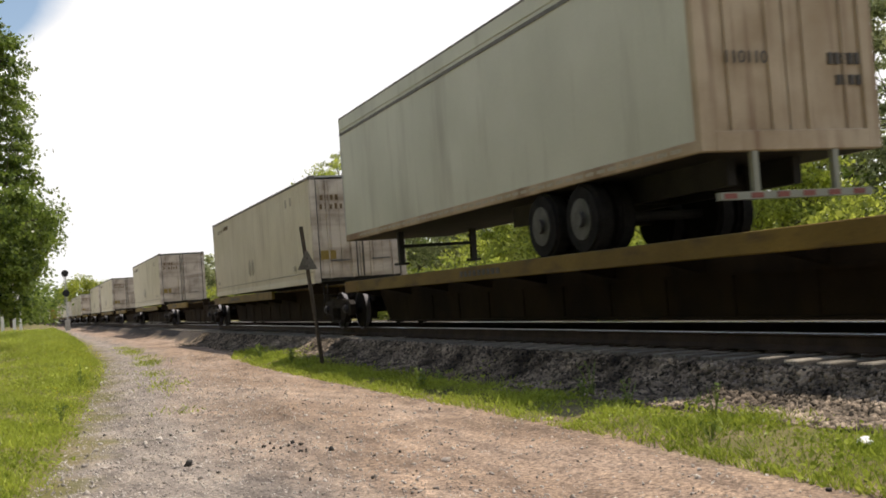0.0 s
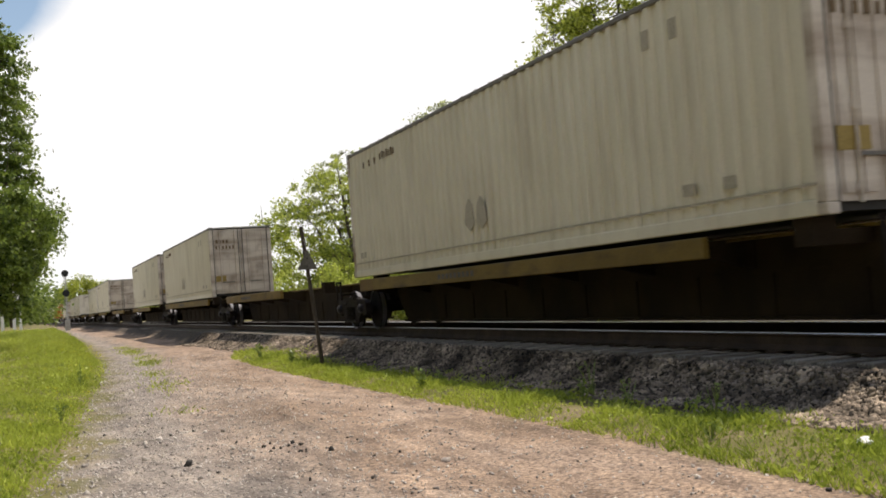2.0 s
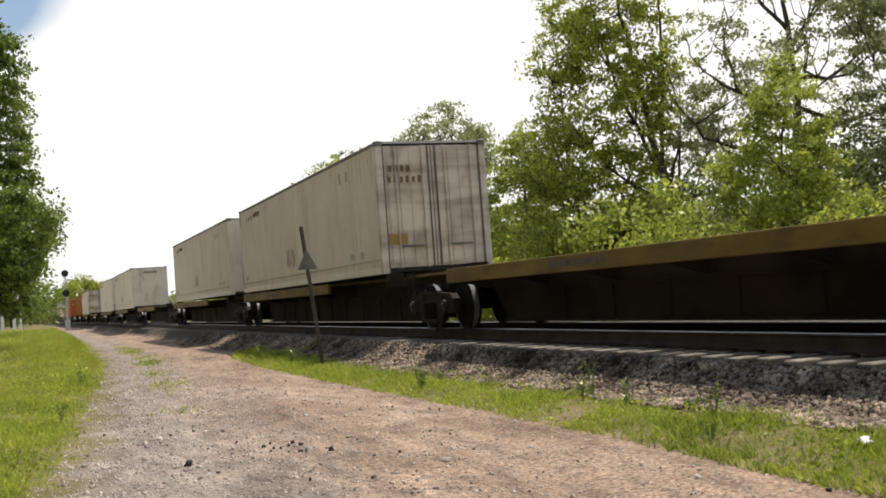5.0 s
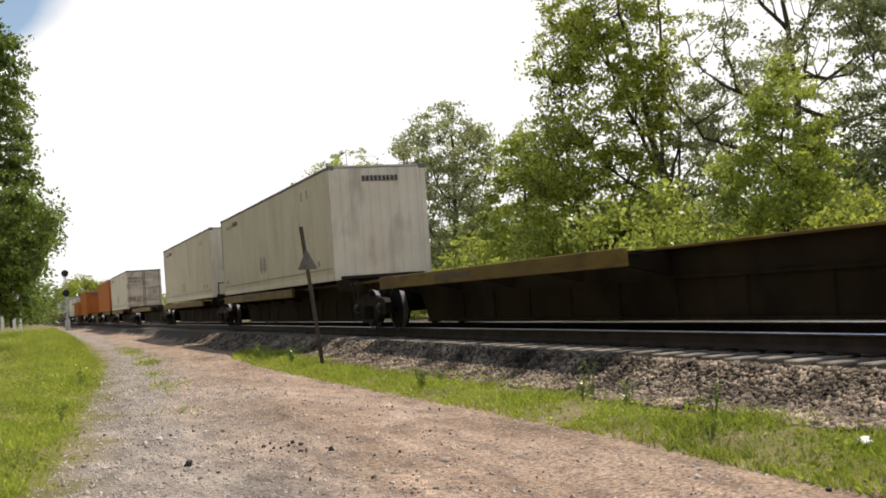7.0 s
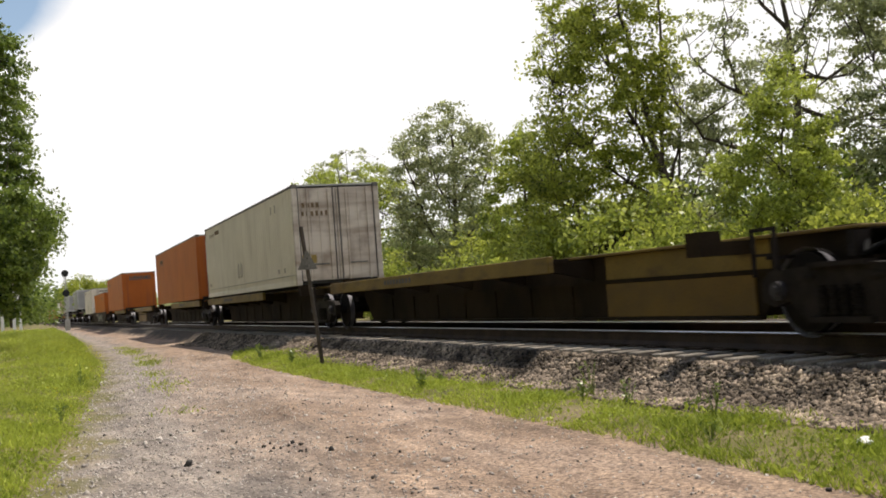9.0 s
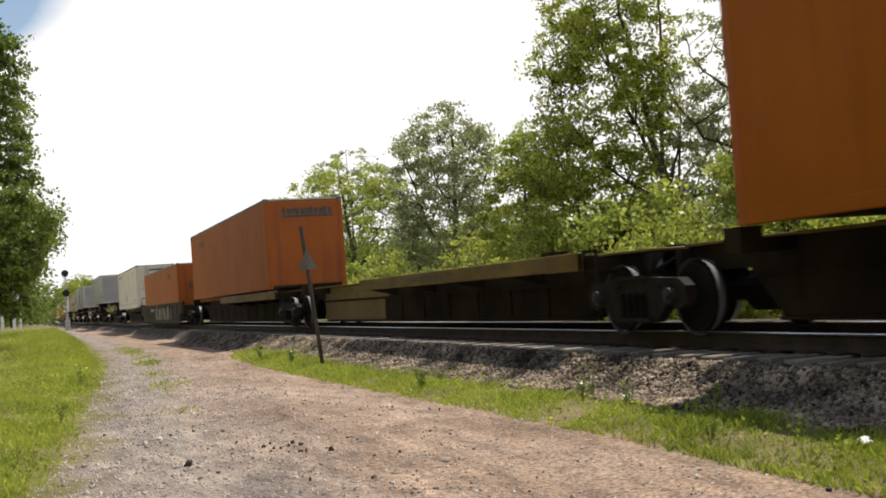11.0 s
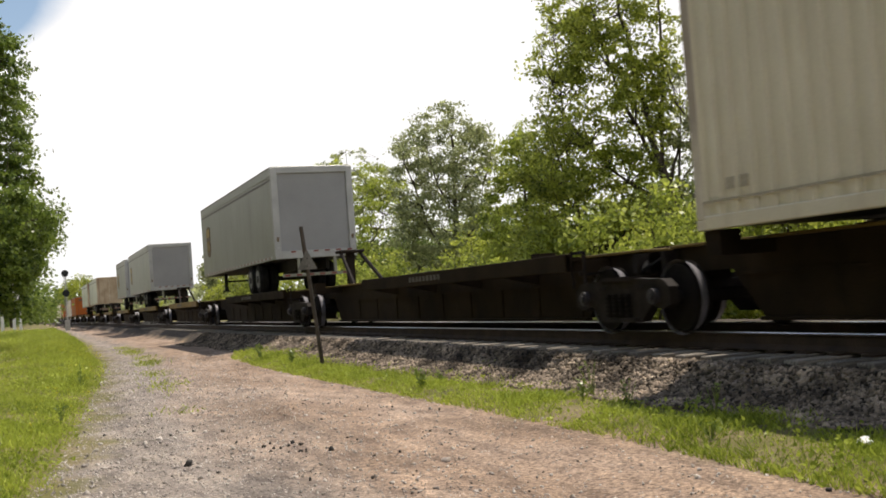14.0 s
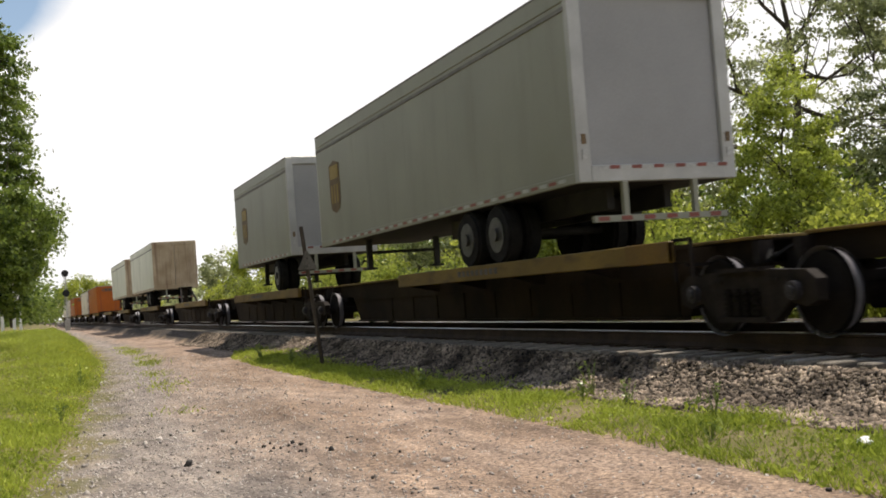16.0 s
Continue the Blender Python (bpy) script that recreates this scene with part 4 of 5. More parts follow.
    if brake:
        st = part("brake_stand", joined((-0.52, -0.44, 0.42, 0.5, 1.0, 2.1), (-0.95, -0.91, 0.42, 0.46, 1.0, 1.75), (-1.25, -1.21, 0.42, 0.46, 1.0, 1.75), (-1.25, -0.9, 0.42, 0.46, 1.71, 1.75),
                                        (-0.75, -0.71, 0.42, 0.46, 1.0, 1.75), (-0.75, -0.48, 0.42, 0.46, 1.71, 1.75)), M["truck"], c, "brake stand with grab irons")
        wb = bmesh.new()
        ring = [(-0.48 + 0.28 * math.cos(a), 0.36, 1.78 + 0.28 * math.sin(a)) for a in np.linspace(0, math.tau, 25)]
        tube(wb, ring, [0.018] * 25, 6)
        for k in range(5):
            a = k * math.tau / 5
            tube(wb, [(-0.48, 0.36, 1.78), (-0.48 + 0.28 * math.cos(a), 0.36, 1.78 + 0.28 * math.sin(a))], [0.014, 0.014], 5)
        drum(wb, (-0.48, 0.38, 1.78), "y", 0.06, 0.08, 10)
        part("brake_wheel", wb, M["truck"], st)
        part("brake_box", rounded(-0.58, -0.38, 0.44, 0.62, 1.6, 1.9, 0.02), M["truck"], st)
    if hitch:
        plate = part("trailer_hitch", rounded(-0.36, 0.36, L - 1.9, L - 1.4, 1.99, 2.07, 0.02), M["truck"], c, "raised trailer hitch plate")
        part("hitch_post", rounded(-0.12, 0.12, L - 1.7, L - 1.6, 1.09, 2.0, 0.02), M["truck"], plate)
        for x in (-0.45, 0.45):
            hb = bmesh.new()
            tube(hb, [(x, L - 3.5, 0.98), (x * 0.6, L - 1.75, 1.98)], [0.055, 0.055], 6)
            part("hitch_brace", hb, M["truck"], plate)
    return runs(c, y8)


def build_train():
    # leading truck of each unit, and what the unit carries
    stops = [-258, -238, -216.5, -195.6, -176.0, -160.2, -141.3, -123.3, -103.6, -83.7, -63.5, -43.5, -23.8, -3.9, 16.0, 36.2, 55.8, 75.7, 95.6, 115.5, 137.0, 158.4, 179.3,
             197.6, 215.6, 232.2, 251.3, 268.5, 287.0, 306.5, 324.5, 344.0, 363.5, 383.5, 403.0, 422.5, 442.0, 461.5, 481.0]
    STARTS = {-160.2: 4.0, -123.3: 3.4, -23.8: 8.3, 16.0: 4.6, 36.2: 6.0}
    for i in range(len(stops) - 1):
        a, b = stops[i], stops[i + 1]
        if a == 137.0:
            well_car(a, b - a, graffiti=True)
            continue
        trail = 190 < a < 330 or a < -200
        L = b - a
        wide = (1.25, L - 1.25) if a < -200 else (STARTS.get(a, 7.2), L - 1.25) if a < 60 else (1.25, 11.9 if a == 95.6 else 11.4)
        spine_car(a, L, wide, brake=a in (16.0, -103.6, 158.4), hitch=a in (179.3, 215.6, 268.5, -238), yellow_panel=a in (36.2, 95.6), ped=not trail, edge="brown" if a in (158.4, 179.3, 197.6) else "yellow")
    doors, plain = "cream freight container with rust-stained double doors", "cream ribbed freight container with a plain front"
    for y8, end, lab, num in ((-194.0, "doors", doors, ""), (-158.3, "doors", doors, ""), (-121.2, "doors", doors, ""), (-102.3, "doors", doors, "600085"), (-61.0, "doors", doors, ""),
                              (-42.3, "plain", plain, ""), (-1.5, "plain", plain, ""), (17.5, "plain", plain, ""), (58.1, "doors", doors, ""), (161.1, "plain", plain, "")):
        container("cream", end, y8, label=lab, number=num, ribs=0.3, rib_depth=0.06 if y8 == 17.5 else 0.045)
    org = "orange freight container with dark lettering on its front"
    container("orange", "plain", 77.0, label=org)
    container("orange", "plain", 117.6, length=16.5, label=org)
    container("orange", "plain", 139.6, base=0.26, label="orange freight container sunk in a grey well car", logo=0.65, mark_y=2.6)
    container("orange", "plain", 346.0, label=org)
    container("orange", "plain", 405.0, label=org)
    for y8, end in ((365.5, "doors"), (424.5, "doors"), (444.0, "plain")):
        container("cream", end, y8, label=doors if end == "doors" else plain)
    trailer(-211.9, 14.7, "swing", False, "pale grey road trailer with rusty swing doors", "110110", top=5.04)
    trailer(-234.0, 14.4, "swing", False, "pale grey road trailer with rusty swing doors")
    trailer(199.6, 14.3, "panel", True, "white road trailer with a grey roll-up door")
    trailer(235.5, 14.1, "panel", True, "white road trailer with a gold and brown shield")
    trailer(253.0, 8.4, "panel", True, "short white road trailer with a gold shield", single=True)
    trailer(289.2, 14.4, "swing", False, "dirty cream road trailer with streaked swing doors")
    trailer(308.3, 14.4, "swing", False, "dirty cream road trailer with streaked swing doors")


build_train()


# ---- planting ----
def leaf_quads(points, size, g, droop=0.25):
    """Small pointed leaves at the points, turned at random."""
    n = len(points)
    d = g.normal(size=(n, 3))
    d[:, 2] -= droop
    d /= np.linalg.norm(d, axis=1, keepdims=True) + 1e-9
    s = np.cross(d, g.normal(size=(n, 3)))
    s /= np.linalg.norm(s, axis=1, keepdims=True) + 1e-9
    l = (size * g.uniform(0.6, 1.4, n))[:, None]
    a = points
    tip = a + d * l
    mid = a + d * l * 0.45
    w = s * l * 0.3
    return np.stack([a, mid + w, tip, mid - w], 1)


def tree(name, label, x, y, height, blobs, leaves, size, leaf, trunk_r=0.16, seed=1, clump=0.45, tufts=60, lean=(0, 0), bare=0, fork=0.35, z0=None, group="trees by the track"):
    """A tapered trunk, limbs that reach to the tufts, and a crown of leaves in tufts with gaps between. blobs: (dx, dy, z, rx, rz)."""
    g = np.random.default_rng(seed)
    zg = float(ground_z(x, y)) - 0.1 if z0 is None else z0
    t = tagged(new(name), label, "tree" if name == "tree" else name, group)
    t.matrix_basis = pose(x, y, zg)
    vol = np.array([b[3] ** 2 * b[4] for b in blobs])
    pick = g.choice(len(blobs), tufts, p=vol / vol.sum())
    centres = []
    for k in pick:
        dx, dy, z, rx, rz = blobs[k]
        v = g.normal(size=3)
        v /= np.linalg.norm(v)
        r = g.uniform(0.35, 1.0) ** 0.5
        centres.append((dx + v[0] * rx * r, dy + v[1] * rx * r, max(0.25, z + v[2] * rz * r)))
    centres = np.array(centres)
    bm = bmesh.new()
    top = height * 0.86
    steps = 7
    spine = [Vector((lean[0] * (i / steps) ** 1.3 + 0.12 * math.sin(i * 1.9 + seed), lean[1] * (i / steps) + 0.1 * math.cos(i * 2.3 + seed), top * i / steps)) for i in range(steps + 1)]
    spine[0] = Vector((0, 0, 0))
    tube(bm, spine, [trunk_r * (1.25 if i == 0 else 1.0) * (1 - 0.86 * i / steps) for i in range(steps + 1)], 8)
    order = g.permutation(len(centres))[: max(14, bare)]
    for k in order:
        c = Vector(centres[k])
        h = min(top * 0.9, max(height * 0.16, c.z - (c.xy.length * g.uniform(0.15, 0.75) + 0.2)))
        i = h / top * steps
        i0 = min(int(i), steps - 1)
        p = spine[i0].lerp(spine[i0 + 1], i - i0)
        r = trunk_r * (1 - 0.86 * h / top) * 0.36
        far = (c - p).length
        m1 = p.lerp(c, 0.38) + Vector(g.normal(0, 0.09 * far, 3)) + Vector((0, 0, -0.06 * far))
        m2 = p.lerp(c, 0.72) + Vector(g.normal(0, 0.1 * far, 3))
        tube(bm, [p, m1, m2, c], [r, r * 0.65, r * 0.4, 0.012], 5)
        if bare:
            for _ in range(3):
                e = m2 + Vector(g.normal(0, 0.6, 3)) + Vector((0, 0, 0.3))
                tube(bm, [m2, m2.lerp(e, 0.5) + Vector(g.normal(0, 0.08, 3)), e], [r * 0.32, r * 0.2, 0.006], 4)
    part("trunk", bm, M["bark"], t, smooth=True)
    w = g.uniform(0.4, 1.0, len(centres))
    which = g.choice(len(centres), leaves, p=w / w.sum())
    spread = clump * g.uniform(0.6, 1.3, len(centres))
    pts = centres[which] + np.clip(g.normal(size=(leaves, 3)), -1.8, 1.8) * spread[which][:, None] * np.array([1, 1, 0.7])
    pts[:, 2] = np.maximum(pts[:, 2], 0.12)
    crown = new("crown", quads("crown", leaf_quads(pts, size, g), M[leaf]))
    crown.parent = t
    return t


ACROSS, AWAY = Vector((0.9325, -0.3611, 0)), Vector((0.3611, 0.9325, 0))


def grown_tree(label, x, y, stems, outline, tips, leaves, size, leaf, trunk_r, seed, spray=0.34, gaps=0.45, depth=0.8, twigs=1.0, group="trees by the track"):
    """Stems given as (across, height) runs; limbs reach from them to sprays of leaves that fill an uneven outline (height, from, to), leaving gaps."""
    g = np.random.default_rng(seed)
    t = tagged(new("tree"), label, "tree", group)
    zg = float(ground_z(x, y)) - 0.1
    t.matrix_basis = pose(x, y, zg)
    bm = bmesh.new()
    nodes = []
    for k, run in enumerate(stems):
        pts = []
        for (a0, z0), (a1, z1) in zip(run, run[1:]):
            for f in (0.0, 0.34, 0.67):
                pts.append((a0 + (a1 - a0) * f, z0 + (z1 - z0) * f))
        pts.append(run[-1])
        off = 0.0 if k == 0 else g.uniform(-1.0, 1.0)
        n = len(pts)
        line = [ACROSS * (a + g.normal(0, 0.05)) + AWAY * (off * i / n + g.normal(0, 0.05)) + Vector((0, 0, z)) for i, (a, z) in enumerate(pts)]
        r0 = trunk_r if k == 0 else trunk_r * 0.42
        radii = [r0 * (1.25 if i == 0 and k == 0 else 1.0) * (1 - 0.88 * i / (n - 1)) for i in range(n)]
        tube(bm, line, radii, 7)
        nodes += [(p, r) for p, r in zip(line[1:], radii[1:])]
    P = np.array([p for p, _ in nodes])
    zs = [o[0] for o in outline]
    lo, hi = [o[1] for o in outline], [o[2] for o in outline]
    wide = np.array([max(b - a, 0.1) for a, b in zip(lo, hi)])
    centres = []
    ph = g.uniform(0, 6, 6)
    while len(centres) < tips:
        z = g.uniform(zs[0], zs[-1])
        a, b = np.interp(z, zs, lo), np.interp(z, zs, hi)
        if g.uniform() > (b - a) / wide.max():
            continue
        ang, rad = g.uniform(0, math.tau), g.uniform(0.15, 1.0) ** 0.5
        u = (a + b) / 2 + (b - a) / 2 * rad * math.cos(ang)
        v = (b - a) / 2 * depth * rad * math.sin(ang)
        hole = math.sin(u * 1.9 + ph[0] + 0.8 * math.sin(z * 1.1)) * math.sin(z * 1.7 + ph[1] + 0.7 * math.sin(v * 1.3)) + 0.5 * math.sin(v * 2.1 + ph[2] + u)
        if hole < gaps * 2 - 1.5 and g.uniform() < 0.9:
            continue
        centres.append(ACROSS * u + AWAY * v + Vector((0, 0, z)))
    C = np.array(centres)
    for c in centres:
        if g.uniform() > twigs:
            continue
        ca = np.array(c)
        cost = np.linalg.norm(P - ca, axis=1) + 1.2 * np.maximum(0, P[:, 2] - ca[2] + 0.25 * np.hypot(P[:, 0] - ca[0], P[:, 1] - ca[1]))
        k = int(np.argmin(cost))
        p, r = nodes[k]
        far = (c - p).length
        m = p.lerp(c, 0.5) + Vector(g.normal(0, 0.07 * far, 3)) - Vector((0, 0, 0.05 * far))
        tube(bm, [p, m, c], [min(r * 0.6, 0.012 + 0.012 * far), 0.008 + 0.006 * far, 0.006], 4)
    part("trunk", bm, M["bark"], t, smooth=True)
    w = g.uniform(0.3, 1.0, len(C)) ** 1.3
    which = g.choice(len(C), leaves, p=w / w.sum())
    turn = g.normal(size=(len(C), 3)) * np.array([1, 1, 0.35])
    turn /= np.linalg.norm(turn, axis=1, keepdims=True)
    along = g.normal(0, 1.0, leaves)[:, None] * turn[which] * (spray * g.uniform(0.8, 1.7, len(C)))[which][:, None]
    pts = C[which] + np.clip(along, -1.2, 1.2) + np.clip(g.normal(size=(leaves, 3)), -1.9, 1.9) * spray * 0.5 * np.array([1, 1, 0.6])
    pts[:, 2] = np.maximum(pts[:, 2], 0.12)
    crown = new("crown", quads("crown", leaf_quads(pts, size, g), M[leaf]))
    crown.parent = t
    return t


def build_trees():
    # beyond the track
    grown_tree("tall mid-green broadleaf tree with dark forking stems", 20.0, 31.6,
               [[(0.95, 0), (0.78, 3.4), (0.26, 5.25), (-0.2, 7.9), (-0.58, 10.4), (-0.75, 13.2)], [(0.4, 4.7), (-0.9, 7.5), (-1.6, 10.4), (-2.1, 12.6)], [(0.3, 5.1), (0.62, 7.8), (0.55, 10.8), (0.7, 12.6)],
                [(0.75, 3.5), (-1.5, 5.2), (-3.0, 7.6), (-3.4, 9.6)], [(0.5, 4.2), (1.0, 5.6), (1.25, 7.5)], [(0.9, 1.2), (-1.4, 2.6), (-3.4, 4.6)]],
               [(1.6, -4.9, 0.6), (3.4, -5.1, 0.6), (5.2, -4.6, 0.8), (7.0, -3.8, 1.15), (9.0, -3.5, 1.3), (11.0, -3.4, 1.4), (12.5, -2.7, 1.2), (13.9, -1.5, 0.5)], 470, 40000, 0.14, "leaf_mid", 0.2, 11, 0.28, 0.56)
    grown_tree("wispy green saplings at the tall tree's edge", 19.6, 33.6, [[(-0.9, 0), (-1.3, 4), (-1.6, 8), (-1.7, 11.6)]],
               [(5.0, -3.1, -0.7), (8.0, -2.75, -0.3), (10.0, -2.6, -0.3), (12.4, -2.2, -0.6)], 80, 4200, 0.13, "leaf_mid", 0.08, 61, 0.22, 0.5)
    grown_tree("bright yellow-green young tree with dense foliage", 21, 43.5, [[(0, 0), (-0.1, 3), (0.0, 6), (0.1, 8)], [(0, 1.5), (-1.0, 3.5), (-1.4, 5.5)], [(0, 2), (0.9, 4), (1.1, 6)]],
               [(0.8, -2.3, 1.9), (4.0, -2.2, 1.8), (6.5, -1.6, 1.4), (7.6, -1.0, 0.8), (8.4, -0.4, 0.3)], 170, 22000, 0.15, "leaf_bright", 0.12, 12, 0.3, 0.4)
    grown_tree("bright green small tree lit from above", 17.5, 22.2, [[(0, 0), (0.1, 2.2), (0.35, 4.6), (0.6, 6.5)], [(0.05, 1.6), (-0.7, 2.8), (-1.1, 4.0)], [(0.1, 2.0), (0.9, 3.2), (1.2, 4.6)]],
               [(0.6, -1.6, 1.7), (2.3, -1.8, 1.85), (3.4, -1.6, 1.75), (4.9, -0.85, 1.55), (6.1, -0.1, 1.15), (6.8, 0.4, 0.75)], 210, 22000, 0.105, "leaf_bright", 0.085, 13, 0.2, 0.42)
    grown_tree("tall sparse grey-green tree with bare dark limbs", 24, 29.5,
               [[(0, 0), (0.3, 5), (0.41, 8.5), (0.36, 10.3), (0.1, 13.5)], [(0.4, 8.6), (1.2, 10.0), (1.7, 12.6)], [(0.25, 4.2), (-1.4, 5.4), (-2.8, 5.9), (-3.7, 7.2), (-3.9, 8.2)],
                [(0.35, 6.6), (-1.4, 7.4), (-2.2, 7.9), (-2.9, 8.8), (-3.0, 9.8)], [(0.4, 7.8), (1.5, 7.6), (2.6, 8.4), (3.5, 10.2)], [(0.4, 6.8), (2.0, 6.1), (3.4, 6.5), (4.4, 7.6)],
                [(-1.4, 7.4), (-1.7, 8.8), (-1.5, 10.6)], [(0.38, 9.4), (-0.7, 10.6), (-1.3, 12.4)]],
               [(4.5, -2.6, 4.2), (7.0, -3.6, 4.6), (9.0, -3.4, 4.8), (12.0, -2.4, 4.6), (14.0, -1.0, 3.0)], 260, 14500, 0.14, "leaf_grey", 0.2, 14, 0.24, 0.55)
    grown_tree("thin grey-green tree among bare limbs", 23.4, 31.0, [[(-2.0, 0), (-2.3, 4.5), (-2.0, 8.4)], [(-2.2, 3.4), (-1.2, 5.5), (-0.8, 7.6)], [(-2.2, 3.8), (-3.2, 5.8), (-3.5, 7.6)]],
               [(2.6, -3.6, -0.2), (5.0, -3.7, -0.3), (7.0, -3.6, -0.5), (8.6, -2.8, -1.2)], 120, 8500, 0.13, "leaf_grey", 0.09, 64, 0.24, 0.52)
    grown_tree("tall sparse grey-green tree with bare dark limbs", 27, 25.5, [[(0, 0), (-0.3, 5), (-0.6, 9), (-0.4, 13)], [(-0.2, 4), (-1.8, 6.5), (-2.8, 9.5)], [(-0.4, 6), (-1.6, 9), (-1.9, 12)], [(-0.1, 3), (1.6, 6), (2.2, 10)]],
               [(1.0, -3.6, 3.0), (5.0, -3.5, 3.0), (9.0, -3.7, 3.0), (12.0, -2.6, 2.4), (13.6, -1.2, 1.0)], 260, 24000, 0.15, "leaf_grey", 0.18, 24, 0.28, 0.45)
    grown_tree("grey-green rounded tree with fine dark branches", 22, 55.5,
               [[(0.1, 0), (0.3, 4), (0.35, 6), (0.5, 9), (0.6, 11.6)], [(0.3, 3.0), (1.5, 5.0), (2.3, 8.2)], [(0.2, 2.6), (-1.2, 5.0), (-2.2, 8.6), (-2.6, 9.8)], [(0.35, 5), (-0.6, 7.5), (-1.0, 10.2)], [(0.35, 5.6), (1.3, 7.5), (1.7, 10)], [(0.2, 1.6), (-1.8, 2.8), (-2.8, 4.6)]],
               [(1.6, -3.2, 2.6), (4.2, -3.3, 2.8), (7.3, -3.1, 3.0), (9.2, -3.1, 2.9), (10.3, -2.5, 1.9), (11.7, 0.0, 1.1)], 330, 27000, 0.17, "leaf_grey", 0.2, 15, 0.33, 0.5)
    grown_tree("bright green spreading tree with wispy top shoots", 23.6, 80,
               [[(0, 0), (0, 5), (-0.6, 10), (-0.8, 11.8)], [(0, 2.5), (-2.2, 6), (-3.8, 9.8)], [(0, 3), (2.0, 6.5), (3.4, 10)], [(0, 4), (-1.6, 8), (-2.4, 10.8)]], [(0.8, -5.0, 4.5), (6.0, -5.2, 4.8), (8.6, -4.8, 4.6), (10.3, -4.4, 4.4), (11.6, -3.0, 3.6)], 260, 20000, 0.22, "leaf_bright", 0.2, 16, 0.4, 0.45)
    grown_tree("tall thin grey-green tree with upright shoots", 24.6, 83,
               [[(0, 0), (0, 6), (-0.2, 13.2)], [(0, 5), (-2.2, 9), (-2.7, 12.4)], [(0, 4), (-3.6, 8), (-4.4, 11.4)], [(0, 6), (1.6, 9), (2.4, 12.4)]], [(8.0, -4.9, 3.6), (10.0, -4.4, 3.6), (11.6, -2.6, 3.2), (13.2, -1.0, 1.4)], 110, 5200, 0.2, "leaf_grey", 0.14, 26, 0.26, 0.6)
    tree("tree", "pale green roadside tree with an open crown", 26, 124, 15.0,
         [(0, 0, 7.0, 3.4, 4.5), (-2, 0, 4.5, 3, 3.2), (1.2, 0, 12.0, 2.2, 2.2)], 10000, 0.32, "leaf_bright", 0.2, 17, 0.6, 70, bare=10)
    tree("tree", "pale green roadside tree with an open crown", 28, 165, 12.0,
         [(0, 0, 7.0, 3.2, 3.6), (0, 0, 3.5, 3.4, 2.5)], 7000, 0.38, "leaf_grey", 0.2, 18, 0.6, 55)
    # along the road
    grown_tree("tall dark green broadleaf tree at the road's edge", -2.6, 45, [[(0.2, 0), (0.6, 5), (0.8, 10), (0.6, 15)], [(0.4, 3), (2.2, 5.5), (3.0, 8)], [(0.5, 4), (2.6, 4.8), (4.2, 5.3)], [(0.7, 7), (2.2, 9.5), (2.6, 11.5)]],
               [(1.6, -2.0, 2.7), (2.4, -2.0, 2.9), (3.5, -2.0, 3.4), (4.7, -1.8, 4.2), (5.8, -1.8, 4.35), (6.8, -1.8, 3.5), (9.5, -1.8, 3.2), (11.7, -1.6, 2.9), (13.0, -1.2, 2.2), (15.4, 0.0, 1.0)], 620, 66000, 0.17, "leaf_dark", 0.22, 19, 0.28, 0.34, twigs=0.4)
    tree("tree", "dark green broadleaf tree overhanging the road", -2.2, 66, 9.5,
         [(1.4, 0, 6.0, 3.0, 2.2), (0.8, 0, 4.4, 2.5, 1.7), (3.1, -0.5, 7.0, 1.7, 1.3)], 26000, 0.18, "leaf_dark", 0.2, 20, 0.45, 80)
    tree("tree", "dark green broadleaf tree at the road's edge", -4.5, 92, 14.0,
         [(0, 0, 7.5, 4.0, 4.0), (0.8, 0, 3.4, 3.8, 2.2)], 12000, 0.3, "leaf_dark", 0.25, 21, 0.6, 70)
    tree("tree", "dark green broadleaf tree at the road's edge", -1.5, 135, 10.0,
         [(0, 0, 6.0, 3.2, 2.8), (0.5, 0, 3.0, 3.6, 2.2)], 8000, 0.34, "leaf_dark", 0.25, 22, 0.6, 60)
    tree("tree", "rounded green tree far down the line", 17.5, 395, 17.5,
         [(0, 0, 9.0, 7.5, 6.5), (6, 0, 8.5, 5.5, 5.5), (-8, 0, 6.5, 4.5, 4.5)], 14000, 0.7, "leaf_mid", 0.4, 23, 1.1, 120, group="trees far off")
    tree("tree", "hazy tree far down the line", 4, 520, 15,
         [(0, 0, 8.0, 8, 5.0), (-10, 0, 7, 8, 6.0)], 8000, 0.9, "leaf_grey", 0.4, 33, 1.4, 70, group="trees far off")
    # bushes behind the ballast
    g = np.random.default_rng(5)
